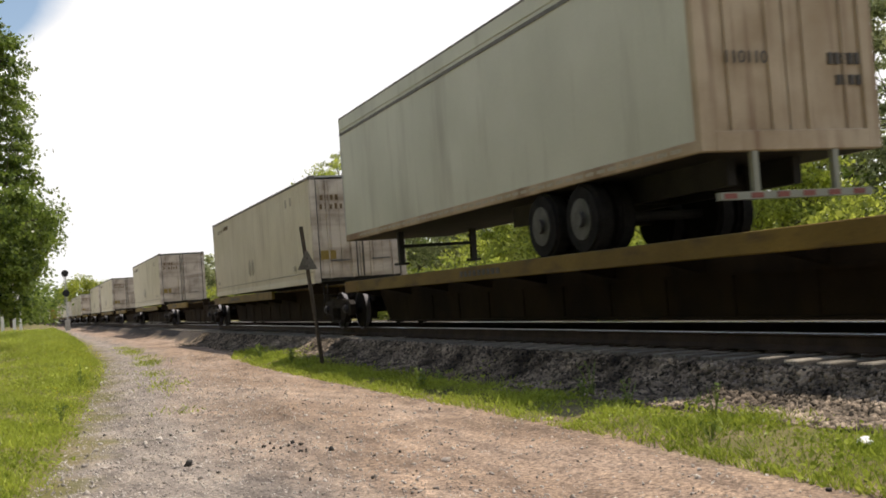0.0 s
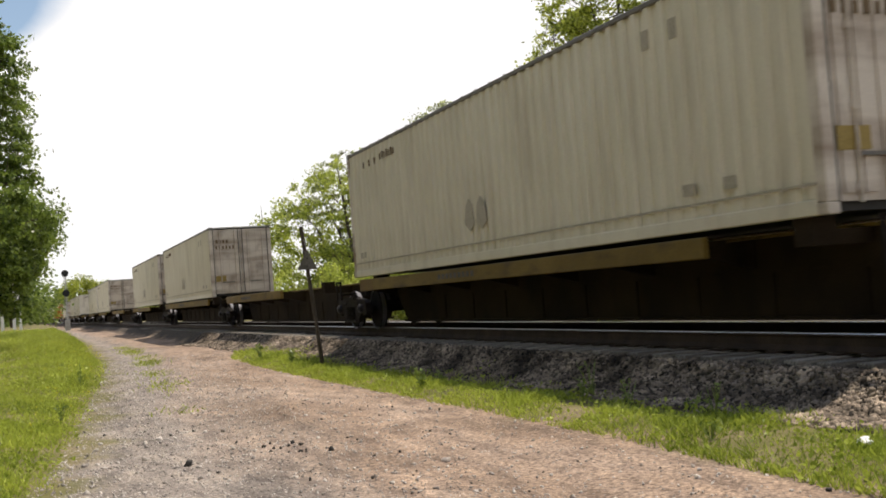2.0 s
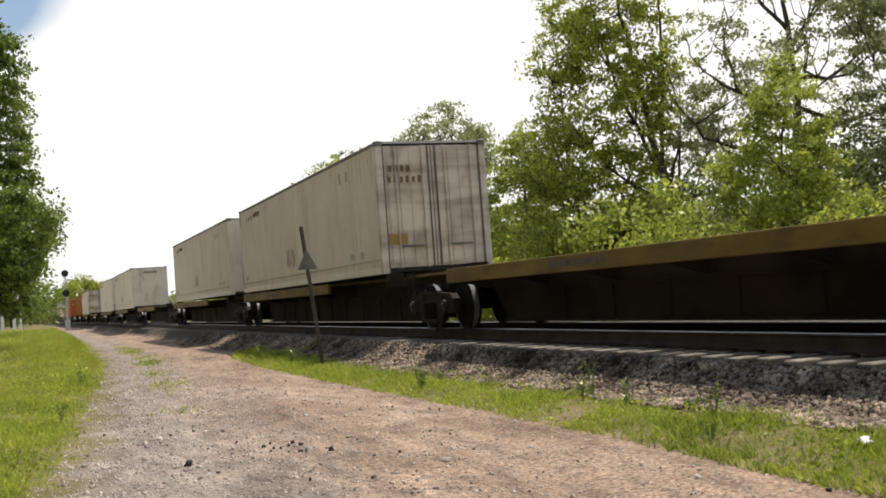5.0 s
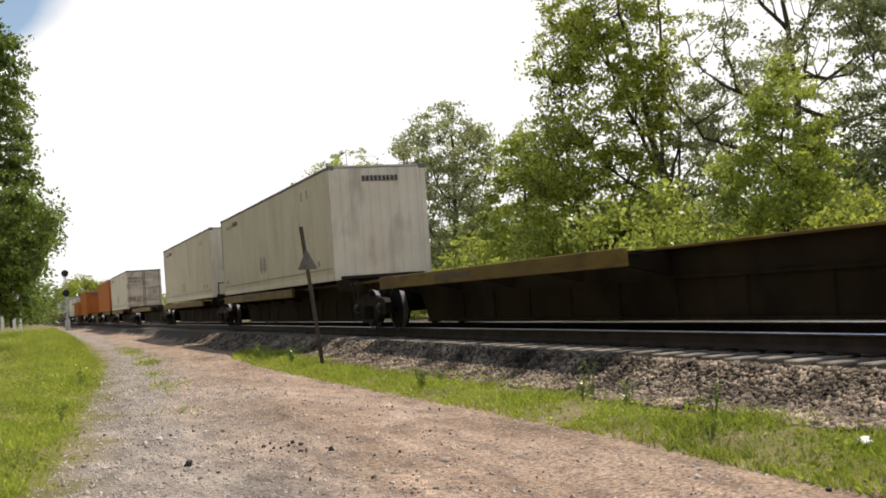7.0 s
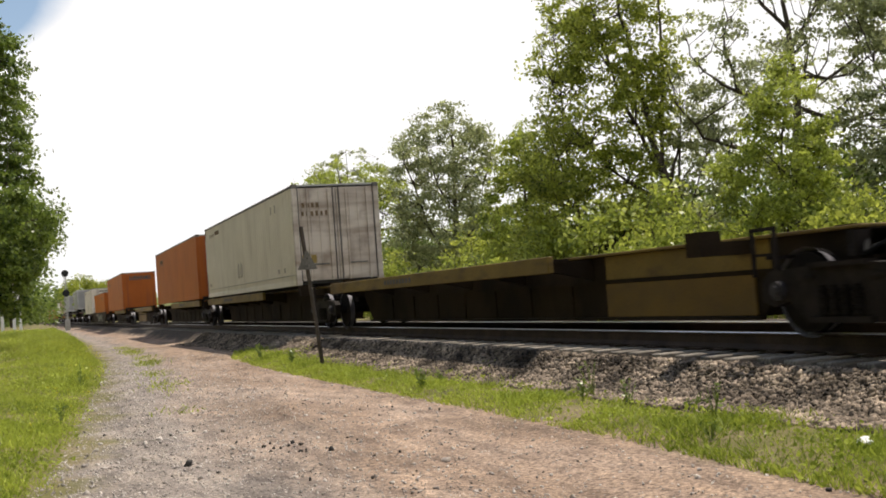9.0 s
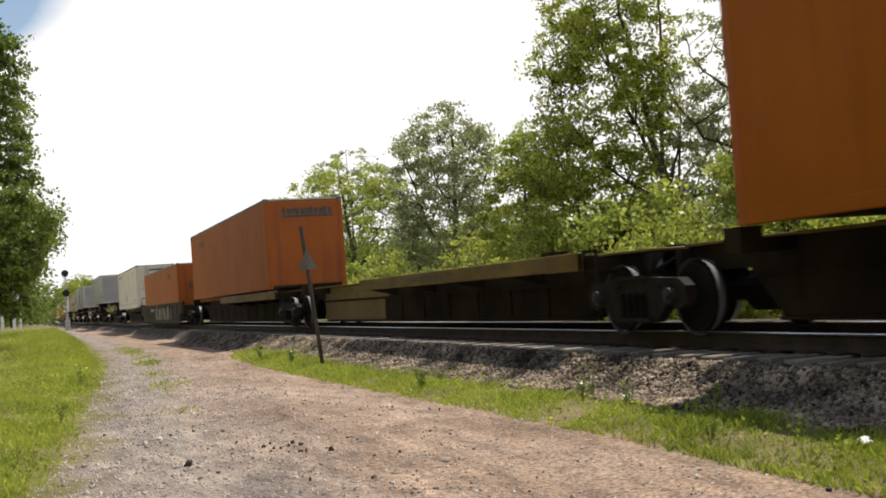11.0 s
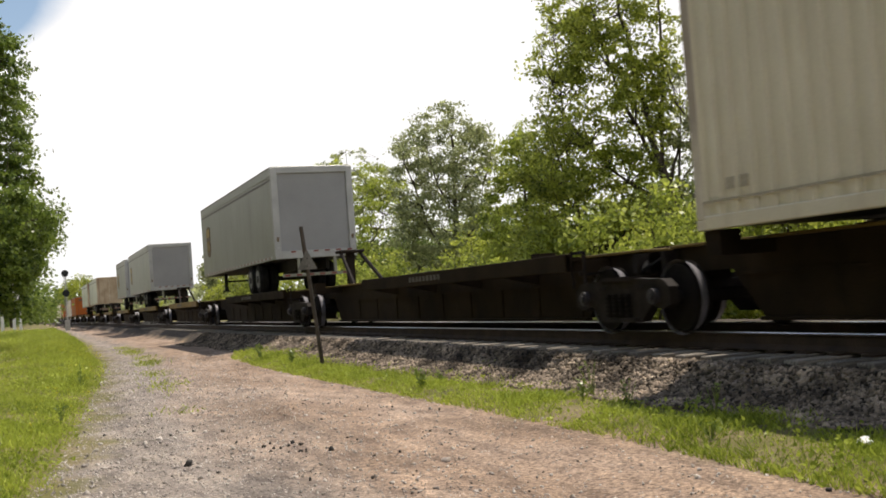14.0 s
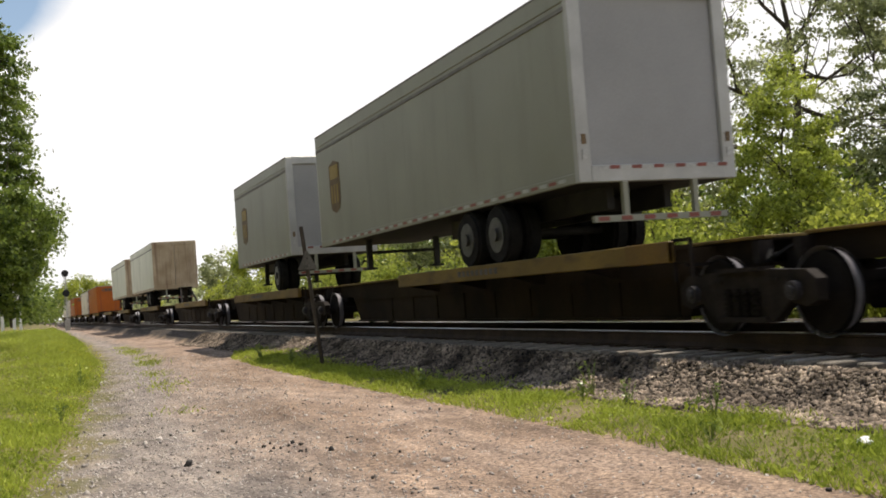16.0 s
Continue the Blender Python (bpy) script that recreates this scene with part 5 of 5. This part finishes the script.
    spots = [(15.6, 24.9, 4.1, "leaf_bright"), (17.2, 27.8, 2.9, "leaf_mid"), (18.4, 25.0, 3.2, "leaf_mid"), (16.2, 19.0, 2.8, "leaf_mid"), (18.8, 20.0, 3.2, "leaf_mid"), (21.5, 23.5, 3.6, "leaf_mid"),
             (17.5, 15.5, 3.6, "leaf_bright"), (20.5, 17.0, 4.2, "leaf_grey"), (16.5, 31.5, 3.6, "leaf_bright"), (18.5, 36.5, 4.2, "leaf_mid"), (17.2, 41.0, 3.4, "leaf_bright"), (19.5, 46.5, 4.2, "leaf_mid"),
             (18.0, 53.0, 3.4, "leaf_bright"), (20.0, 60.5, 4.4, "leaf_mid"), (20.0, 69.0, 4.4, "leaf_bright"), (22.0, 79.0, 4.4, "leaf_mid"), (21.5, 91.0, 4.4, "leaf_bright"), (23.0, 108.0, 5.2, "leaf_mid"),
             (23.0, 140.0, 5.2, "leaf_mid"), (24.0, 185.0, 6.0, "leaf_grey"), (26.0, 240.0, 7.0, "leaf_mid"), (23.5, 35.0, 4.0, "leaf_mid"), (25.0, 48.0, 6.5, "leaf_mid"), (27.0, 66.0, 7.0, "leaf_mid")]
    for i, (x, y, h, lf) in enumerate(spots):
        far = y / 60
        n = int(8000 / (1 + 0.5 * far))
        r = h * 0.42
        tree("shrub", "leafy green shrub on the far side of the track", x, y, h, [(0, 0, h * 0.55, r * 1.1, h * 0.4), (0.5, 0.7, h * 0.3, r * 1.3, h * 0.28), (-0.5, -0.8, h * 0.28, r * 1.2, h * 0.25)],
             n, 0.125 * (1 + 0.45 * far), lf, 0.05, 100 + i, 0.33, 44, group="shrubs beyond the track")


build_trees()


def woods(name, label, spots, leaf, size, per, seed):
    """A stretch of wood that nobody would count tree by tree."""
    g = np.random.default_rng(seed)
    P = []
    for x, y, h, r in spots:
        v = g.normal(size=(per, 3))
        v /= np.linalg.norm(v, axis=1, keepdims=True)
        v *= g.uniform(0.5, 1, (per, 1)) * np.array([r, r, h * 0.5]) * (1 + 0.2 * g.normal(size=(per, 1)))
        P.append(v + np.array([x, y, h * 0.5]))
    P = np.concatenate(P)
    P[:, 2] = np.maximum(P[:, 2], 0.1)
    ob = new(name, quads(name, leaf_quads(P, size, g), M[leaf]))
    return tagged(ob, label, "woods", kind="stuff")


g0 = np.random.default_rng(41)
woods("far_woods", "band of green woodland behind the trackside trees", [(27 + g0.uniform(-1.5, 3), 12 + k * 4.5, g0.uniform(4.0, 5.6) + k * 0.12, 3.2) for k in range(20)], "leaf_dark", 0.24, 4500, 42)
# added out of view on the left, to block sky light from the train's sides
woods("roadside_woods", "unseen belt of trees added to keep sky light off the train's sides", [(-12 + g0.uniform(-1.5, 1.5), -20 + k * 5.5, g0.uniform(12, 16), 4.5) for k in range(13)], "leaf_dark", 0.9, 1300, 43)
woods("road_end_woods", "dark trees closing the far end of the road", [(-16 + g0.uniform(-3, 3) + 3.2 * (k % 6), 165 + 14 * (k // 6) + g0.uniform(-4, 4), g0.uniform(6, 9), 3.5) for k in range(18)], "leaf_dark", 0.5, 900, 45)
woods("distant_woods", "hazy wooded skyline far off", [(-260 + k * 28, 900 + g0.uniform(-40, 40), g0.uniform(14, 26), 22) for k in range(30)], "leaf_grey", 5.0, 350, 44)


# ---- grass, ballast, gravel ----
def blades(x, y, h, g, width=0.012, lean=0.35):
    n = len(x)
    z = ground_z(x, y) - 0.01
    a = g.uniform(0, math.tau, n)
    w = np.stack([np.cos(a), np.sin(a), np.zeros(n)], 1) * (width * g.uniform(0.6, 1.4, n))[:, None]
    tip = np.stack([g.normal(0, lean, n) * h, g.normal(0, lean, n) * h, h], 1)
    b = np.stack([x, y, z], 1)
    return np.stack([b - w, b + w, b + tip * 0.6 + w * 0.7 + np.array([0, 0, 0.05]) * h[:, None], b + tip], 1)


def patchy(x, y, s, o):
    return 0.5 + 0.5 * np.sin(x * s + 1.3 * np.sin(y * s * 0.7 + o)) * np.cos(y * s * 0.8 + o + np.sin(x * s * 1.3))


def build_grass():
    g = np.random.default_rng(9)
    # road-side meadow
    n = 190000
    y = 7 + 75 * g.uniform(0, 1, n) ** 2.0
    left = lerp(ROAD_L, y)
    x = left + 0.05 + g.normal(0, 0.1, n) - g.exponential(1.5, n) * (1 + y * 0.03)
    keep = g.uniform(0, 1, n) < np.clip(0.25 + (left - x) * 1.6, 0.0, 1) * (0.45 + 0.55 * patchy(x, y, 2.1, 0.3))
    x, y = x[keep], y[keep]
    h = g.uniform(0.03, 0.2, len(x)) * (0.3 + 1.0 * patchy(x, y, 0.9, 1.1) * patchy(x, y, 3.1, 0.2) ** 0.5) * (1 + y * 0.008) * np.clip((lerp(ROAD_L, y) - x) * 1.4 + 0.35, 0.25, 1)
    q1 = blades(x, y, h, g, 0.0075, 0.6)
    # broad low leaves among the blades
    pick = g.uniform(0, 1, len(x)) < 0.3 * patchy(x, y, 1.6, 3.0)
    low = np.stack([x[pick], y[pick], ground_z(x[pick], y[pick]) + h[pick] * g.uniform(0.3, 0.9, pick.sum())], 1)
    q1 = np.concatenate([q1, leaf_quads(low, 0.055, g, 0.0)])
    # the strip between road and ballast
    n = 230000
    y = 4 + 60 * g.uniform(0, 1, n) ** 1.8
    right = lerp(ROAD_R, y)
    x = right - 0.1 + np.abs(g.normal(0.75, 0.6, n))
    wob = 0.25 * np.sin(y * 1.7) + 0.2 * np.sin(y * 0.53)
    keep = (x < 6.3 + wob) & (y < 33) & (g.uniform(0, 1, n) < (0.06 + 0.94 * (patchy(x, y, 2.6, 2.2) * 0.6 + 0.4 * patchy(x, y, 7.0, 1.0)) ** 2.0) * np.clip((6.45 + wob - x) * 1.0, 0.04, 1))
    x, y = x[keep], y[keep]
    h = g.uniform(0.02, 0.12, len(x)) * (0.35 + 1.2 * patchy(x, y, 2.3, 0.4))
    q2 = blades(x, y, h, g, 0.006, 0.6)
    pick = g.uniform(0, 1, len(x)) < 0.16
    low = np.stack([x[pick], y[pick], ground_z(x[pick], y[pick]) + g.uniform(0.01, 0.07, pick.sum())], 1)
    q2 = np.concatenate([q2, leaf_quads(low, 0.045, g, 0.1)])
    # thin growth along the crown of the road
    n = 9000
    y = 9 + 40 * g.uniform(0, 1, n) ** 1.3
    mid = lerp(ROAD_L, y) * 0.62 + lerp(ROAD_R, y) * 0.38 - 0.25
    x = mid + g.normal(0, 0.22, n)
    keep = (g.uniform(0, 1, n) < patchy(x * 0.3, y, 0.8, 4.0) ** 2) & (y > 15)
    x, y = x[keep], y[keep]
    q3 = blades(x, y, g.uniform(0.03, 0.09, len(x)), g, 0.01, 0.6)
    n = 420
    y = 12 + 34 * g.uniform(0, 1, n)
    x = lerp(ROAD_L, y) - np.abs(g.normal(0.15, 0.75, n))
    keep = g.uniform(0, 1, n) < patchy(x, y, 0.8, 2.0)
    x, y = x[keep], y[keep]
    top = np.stack([x, y, ground_z(x, y) + g.uniform(0.12, 0.26, len(x))], 1)
    fl = new("wild_flowers", quads("wild_flowers", np.concatenate([leaf_quads(top, 0.04, g, 0.0), leaf_quads(top, 0.04, g, 0.0)]), M["flower"]))
    tagged(fl, "small yellow wild flowers in the roadside grass", "flowers", kind="stuff")
    ob = new("grass", quads("grass", np.concatenate([q1, q2, q3]), M["grass"]))
    tagged(ob, "rough yellow-green grass along both sides of the road", "grass", kind="stuff")


build_grass()


def build_stones(name, label, x, y, size, material, seed, sink=0.3, z=None, cat="ballast"):
    """Loose angular stones, each an uneven block."""
    g = np.random.default_rng(seed)
    n = len(x)
    z = ground_z(x, y) if z is None else z
    base = np.array([(-1, -1, -1), (1, -1, -1), (1, 1, -1), (-1, 1, -1), (-0.7, -0.7, 1), (0.7, -0.7, 1), (0.7, 0.7, 1), (-0.7, 0.7, 1)], float) * 0.5
    v = base[None] * (1 + g.normal(0, 0.22, (n, 8, 3)))
    v = v * (size[:, None] * g.uniform(0.6, 1.3, (n, 3)))[:, None, :]
    ax = g.normal(size=(n, 3))
    ax /= np.linalg.norm(ax, axis=1, keepdims=True)
    an = g.uniform(0, math.tau, n)
    K = np.zeros((n, 3, 3))
    K[:, 0, 1], K[:, 0, 2], K[:, 1, 0], K[:, 1, 2], K[:, 2, 0], K[:, 2, 1] = -ax[:, 2], ax[:, 1], ax[:, 2], -ax[:, 0], -ax[:, 1], ax[:, 0]
    R = np.eye(3)[None] + np.sin(an)[:, None, None] * K + (1 - np.cos(an))[:, None, None] * (K @ K)
    v = np.einsum("nij,nkj->nki", R, v) + np.stack([x, y, z + size * (0.5 - sink)], 1)[:, None, :]
    fq = np.array([(0, 3, 2, 1), (4, 5, 6, 7), (0, 1, 5, 4), (1, 2, 6, 5), (2, 3, 7, 6), (3, 0, 4, 7)])
    f = (np.arange(n)[:, None, None] * 8 + fq[None]).reshape(-1)
    me = bpy.data.meshes.new(name)
    me.vertices.add(8 * n)
    me.vertices.foreach_set("co", v.reshape(-1).astype(np.float32))
    me.loops.add(len(f))
    me.loops.foreach_set("vertex_index", f.astype(np.int32))
    me.polygons.add(6 * n)
    me.polygons.foreach_set("loop_start", np.arange(0, 24 * n, 4, dtype=np.int32))
    me.update(calc_edges=True)
    me.materials.append(material)
    return tagged(new(name, me), label, cat, kind="stuff")


def build_ballast():
    g = np.random.default_rng(10)
    n = 56000
    y = 4.5 + 42 * g.uniform(0, 1, n) ** 1.6
    x = g.uniform(5.7, 7.12, n)
    wob = 0.2 * np.sin(y * 1.7) + 0.15 * np.sin(y * 0.53)
    keep = x > 6.15 + wob - g.exponential(0.22, n)
    x, y = x[keep], y[keep]
    build_stones("ballast", "loose grey-brown crushed ballast beside the track", x, y, g.uniform(0.024, 0.058, len(x)), M["stone"], 3, 0.42)
    # stones under the train take a darker colour that deepens its shade
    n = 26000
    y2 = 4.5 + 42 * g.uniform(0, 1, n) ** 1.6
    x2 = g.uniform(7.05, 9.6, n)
    build_stones("crib_ballast", "ballast between the sleepers, coloured dark for the train's shade", x2, y2, g.uniform(0.024, 0.05, n), M["shaded_stone"], 13, 0.5)
    n = 42000
    y = 4.2 + 30 * g.uniform(0, 1, n) ** 1.5
    l, r = lerp(ROAD_L, y), lerp(ROAD_R, y)
    x = l + (r - l) * g.uniform(-0.02, 1.02, n)
    side = np.clip(1.1 - (x - l) / (r - l), 0.12, 1)
    keep = g.uniform(0, 1, n) < side
    x, y = x[keep], y[keep]
    build_stones("road_gravel", "scattered gravel on the dirt road", x, y, 0.007 + g.exponential(0.005, len(x)), M["pebble"], 4, 0.42, cat="gravel")


build_ballast()


def build_cinders():
    g = np.random.default_rng(15)
    x = np.concatenate([[1.27], g.normal(2.25, 0.13, 14), g.uniform(0.4, 4.4, 120)])
    y = np.concatenate([[9.9], g.normal(10.15, 0.3, 14), 5.2 + 18 * g.uniform(0, 1, 120) ** 1.3])
    s = np.concatenate([[0.055], g.uniform(0.02, 0.04, 14), g.uniform(0.008, 0.026, 120)])
    build_stones("cinders", "dark cinders strewn over the dirt road", x, y, s, M["cinder"], 8, 0.2, cat="cinders")


build_cinders()


# ---- things beside the line ----
def build_post():
    p = tagged(new("warning_post"), "leaning rusty steel post with a small triangular plate", "sign post")
    base = Vector((5.5, 21.3, float(ground_z(5.5, 21.3)) - 0.15))
    top = Vector((5.18, 21.1, 2.85))
    bm = bmesh.new()
    tube(bm, [base, base.lerp(top, 0.33), base.lerp(top, 0.66), top], [0.042, 0.041, 0.04, 0.04], 8)
    part("pole", bm, M["post"], p)
    c = base.lerp(top, 0.75)
    bm = bmesh.new()
    v = [(-0.2, -0.12), (0.2, -0.12), (0.02, 0.25), (-0.02, 0.25)]
    a = [bm.verts.new((c.x + i, c.y - 0.05, c.z + k)) for i, k in v]
    d = [bm.verts.new((c.x + i, c.y - 0.058, c.z + k)) for i, k in v]
    bm.faces.new(a)
    bm.faces.new(d[::-1])
    for i in range(4):
        bm.faces.new((a[i], d[i], d[(i + 1) % 4], a[(i + 1) % 4]))
    plate = part("plate", bm, M["plate"], p, "aged triangular metal plate")
    for k in (-0.05, 0.1):
        b = bmesh.new()
        drum(b, (c.x, c.y - 0.062, c.z + k), "y", 0.014, 0.012, 8)
        part("bolt", b, M["post"], plate)


def build_signal():
    s = tagged(new("signal_mast"), "slender silver signal mast with two black round heads", "railway signal")
    x, y = 4.65, 140.0
    z = float(ground_z(x, y))
    s.matrix_basis = pose(x, y, z)
    bm = bmesh.new()
    tube(bm, [(0, 0, -0.2), (0, 0, 7.2)], [0.09, 0.07], 10)
    part("mast", bm, M["silver"], s)
    for zz in (6.95, 4.55):
        bm = bmesh.new()
        drum(bm, (0, -0.12, zz), "y", 0.42, 0.08, 24)
        cuboid(bm, -0.14, 0.14, -0.1, 0.3, zz - 0.2, zz + 0.2)
        h = part("signal_head", bm, M["signal"], s, "round black backplate")
        bm = bmesh.new()
        drum(bm, (0, -0.28, zz), "y", 0.12, 0.3, 14)
        part("hood", bm, M["signal"], h)
    bm = joined((-0.3, 0.3, -0.25, 0.25, -0.1, 1.3))
    part("relay_box", bm, M["silver"], s)
    bm = joined((-0.22, -0.18, 0.1, 0.14, 0, 6.6), (0.18, 0.22, 0.1, 0.14, 0, 6.6), *[(-0.2, 0.2, 0.1, 0.13, 0.4 + k * 0.4, 0.43 + k * 0.4) for k in range(16)])
    part("ladder", bm, M["silver"], s)


def build_fence_posts():
    for x, y, h, a in ((-0.85, 84, 3.9, 2), (-0.4, 85, 3.9, -2), (-1.6, 83, 3.8, 0)):
        z = float(ground_z(x, y)) - 0.1
        p = tagged(new("marker_post"), "white-painted wooden post in the roadside grass", "post", "white posts by the road")
        p.matrix_basis = pose(x, y, z, 0, a, 0)
        part("shaft", rounded(-0.1, 0.1, -0.1, 0.1, 0, h, 0.015), M["whitepaint"], p)
        part("cap", rounded(-0.12, 0.12, -0.12, 0.12, h, h + 0.05, 0.015), M["whitepaint"], p)
    r = tagged(new("gate_bar"), "white-painted cross bar between roadside posts", "gate bar")
    part("bar", rounded(-2.2, -1.0, 82.8, 82.9, float(ground_z(-1.6, 83)) + 2.7, float(ground_z(-1.6, 83)) + 2.86, 0.015), M["whitepaint"], r)


def build_weeds():
    g = np.random.default_rng(77)
    for x, y, h, n, name in ((4.98, 14.0, 0.36, 60, "weed"), (5.45, 14.6, 0.2, 20, "weed"), (5.9, 10.9, 0.42, 16, "weed"), (5.6, 9.6, 0.3, 18, "weed"), (5.75, 8.7, 0.2, 14, "weed"), (5.2, 26.0, 0.4, 70, "weed"),
                             (5.25, 23.0, 0.34, 60, "weed"), (5.6, 10.6, 0.3, 30, "weed"), (4.9, 7.2, 0.16, 18, "weed"), (5.5, 8.0, 0.34, 20, "weed"), (0.35, 15.0, 0.3, 30, "weed"), (0.9, 22.0, 0.5, 40, "weed")):
        z = float(ground_z(x, y)) - 0.01
        t = tagged(new(name), "upright green weed at the ballast edge", "weed", "weeds along the ballast")
        t.matrix_basis = pose(x, y, z)
        bm = bmesh.new()
        tips = []
        for _ in range(6):
            e = Vector((g.normal(0, 0.06), g.normal(0, 0.06), h * g.uniform(0.7, 1.05)))
            tube(bm, [(0, 0, 0), e * 0.5 + Vector((g.normal(0, 0.01), g.normal(0, 0.01), 0)), e], [0.005, 0.004, 0.002], 4)
            tips.append(e)
        part("stem", bm, M["weed"], t)
        k = g.integers(0, 6, n)
        f = g.uniform(0.25, 1, n)
        pts = np.array([tips[a] * b for a, b in zip(k, f)])
        lf = new("foliage", quads("foliage", leaf_quads(pts, 0.07 if n > 50 else 0.05, g, -0.6), M["weed"]))
        lf.parent = t


def build_litter():
    l = tagged(new("litter"), "crumpled white scrap lying in the grass", "litter")
    x, y = 5.28, 5.95
    l.matrix_basis = pose(x, y, float(ground_z(x, y)) + 0.05, 8, -10, 30)
    bm = bmesh.new()
    bmesh.ops.create_icosphere(bm, subdivisions=2, radius=0.085)
    g = np.random.default_rng(4)
    for v in bm.verts:
        v.co = Vector((v.co.x * 0.9, v.co.y * 0.55, v.co.z * 0.22)) * float(1 + g.normal(0, 0.16))
    part("scrap", bm, M["litter"], l)


build_post()
build_signal()
build_fence_posts()
build_weeds()
build_litter()


# ---- sleepers, one by one ----
def build_sleepers():
    bm = rounded(-1.44, 1.44, -0.115, 0.115, -0.4, -0.22, 0.012)
    me = finish("sleeper", bm, M["tie"])
    g = np.random.default_rng(6)
    for k in range(150):
        o = new("sleeper", me)
        o.parent = track
        o.matrix_basis = pose(g.normal(0, 0.03), 2.0 + k * 0.495 + g.normal(0, 0.012), g.normal(0, 0.005), 0, 0, g.normal(0, 0.5))
    pl = finish("tie_plate", joined((-0.17, 0.17, -0.09, 0.09, -0.221, -0.2)), M["railside"])
    for k in range(60):
        for s in (-0.7525, 0.7525):
            o = new("tie_plate", pl)
            o.parent = track
            o.matrix_basis = pose(s, 2.0 + k * 0.495, 0)


build_sleepers()


# ---- what moves: the whole train, at one steady speed ----
def motions():
    for thing, y8 in MOVING:
        walk(thing, [(t, pose(DC, y8 + SPEED * (8.0 - t), RAIL)) for t in (0.0, 4.0, 8.0, 12.0, 16.0)])


motions()
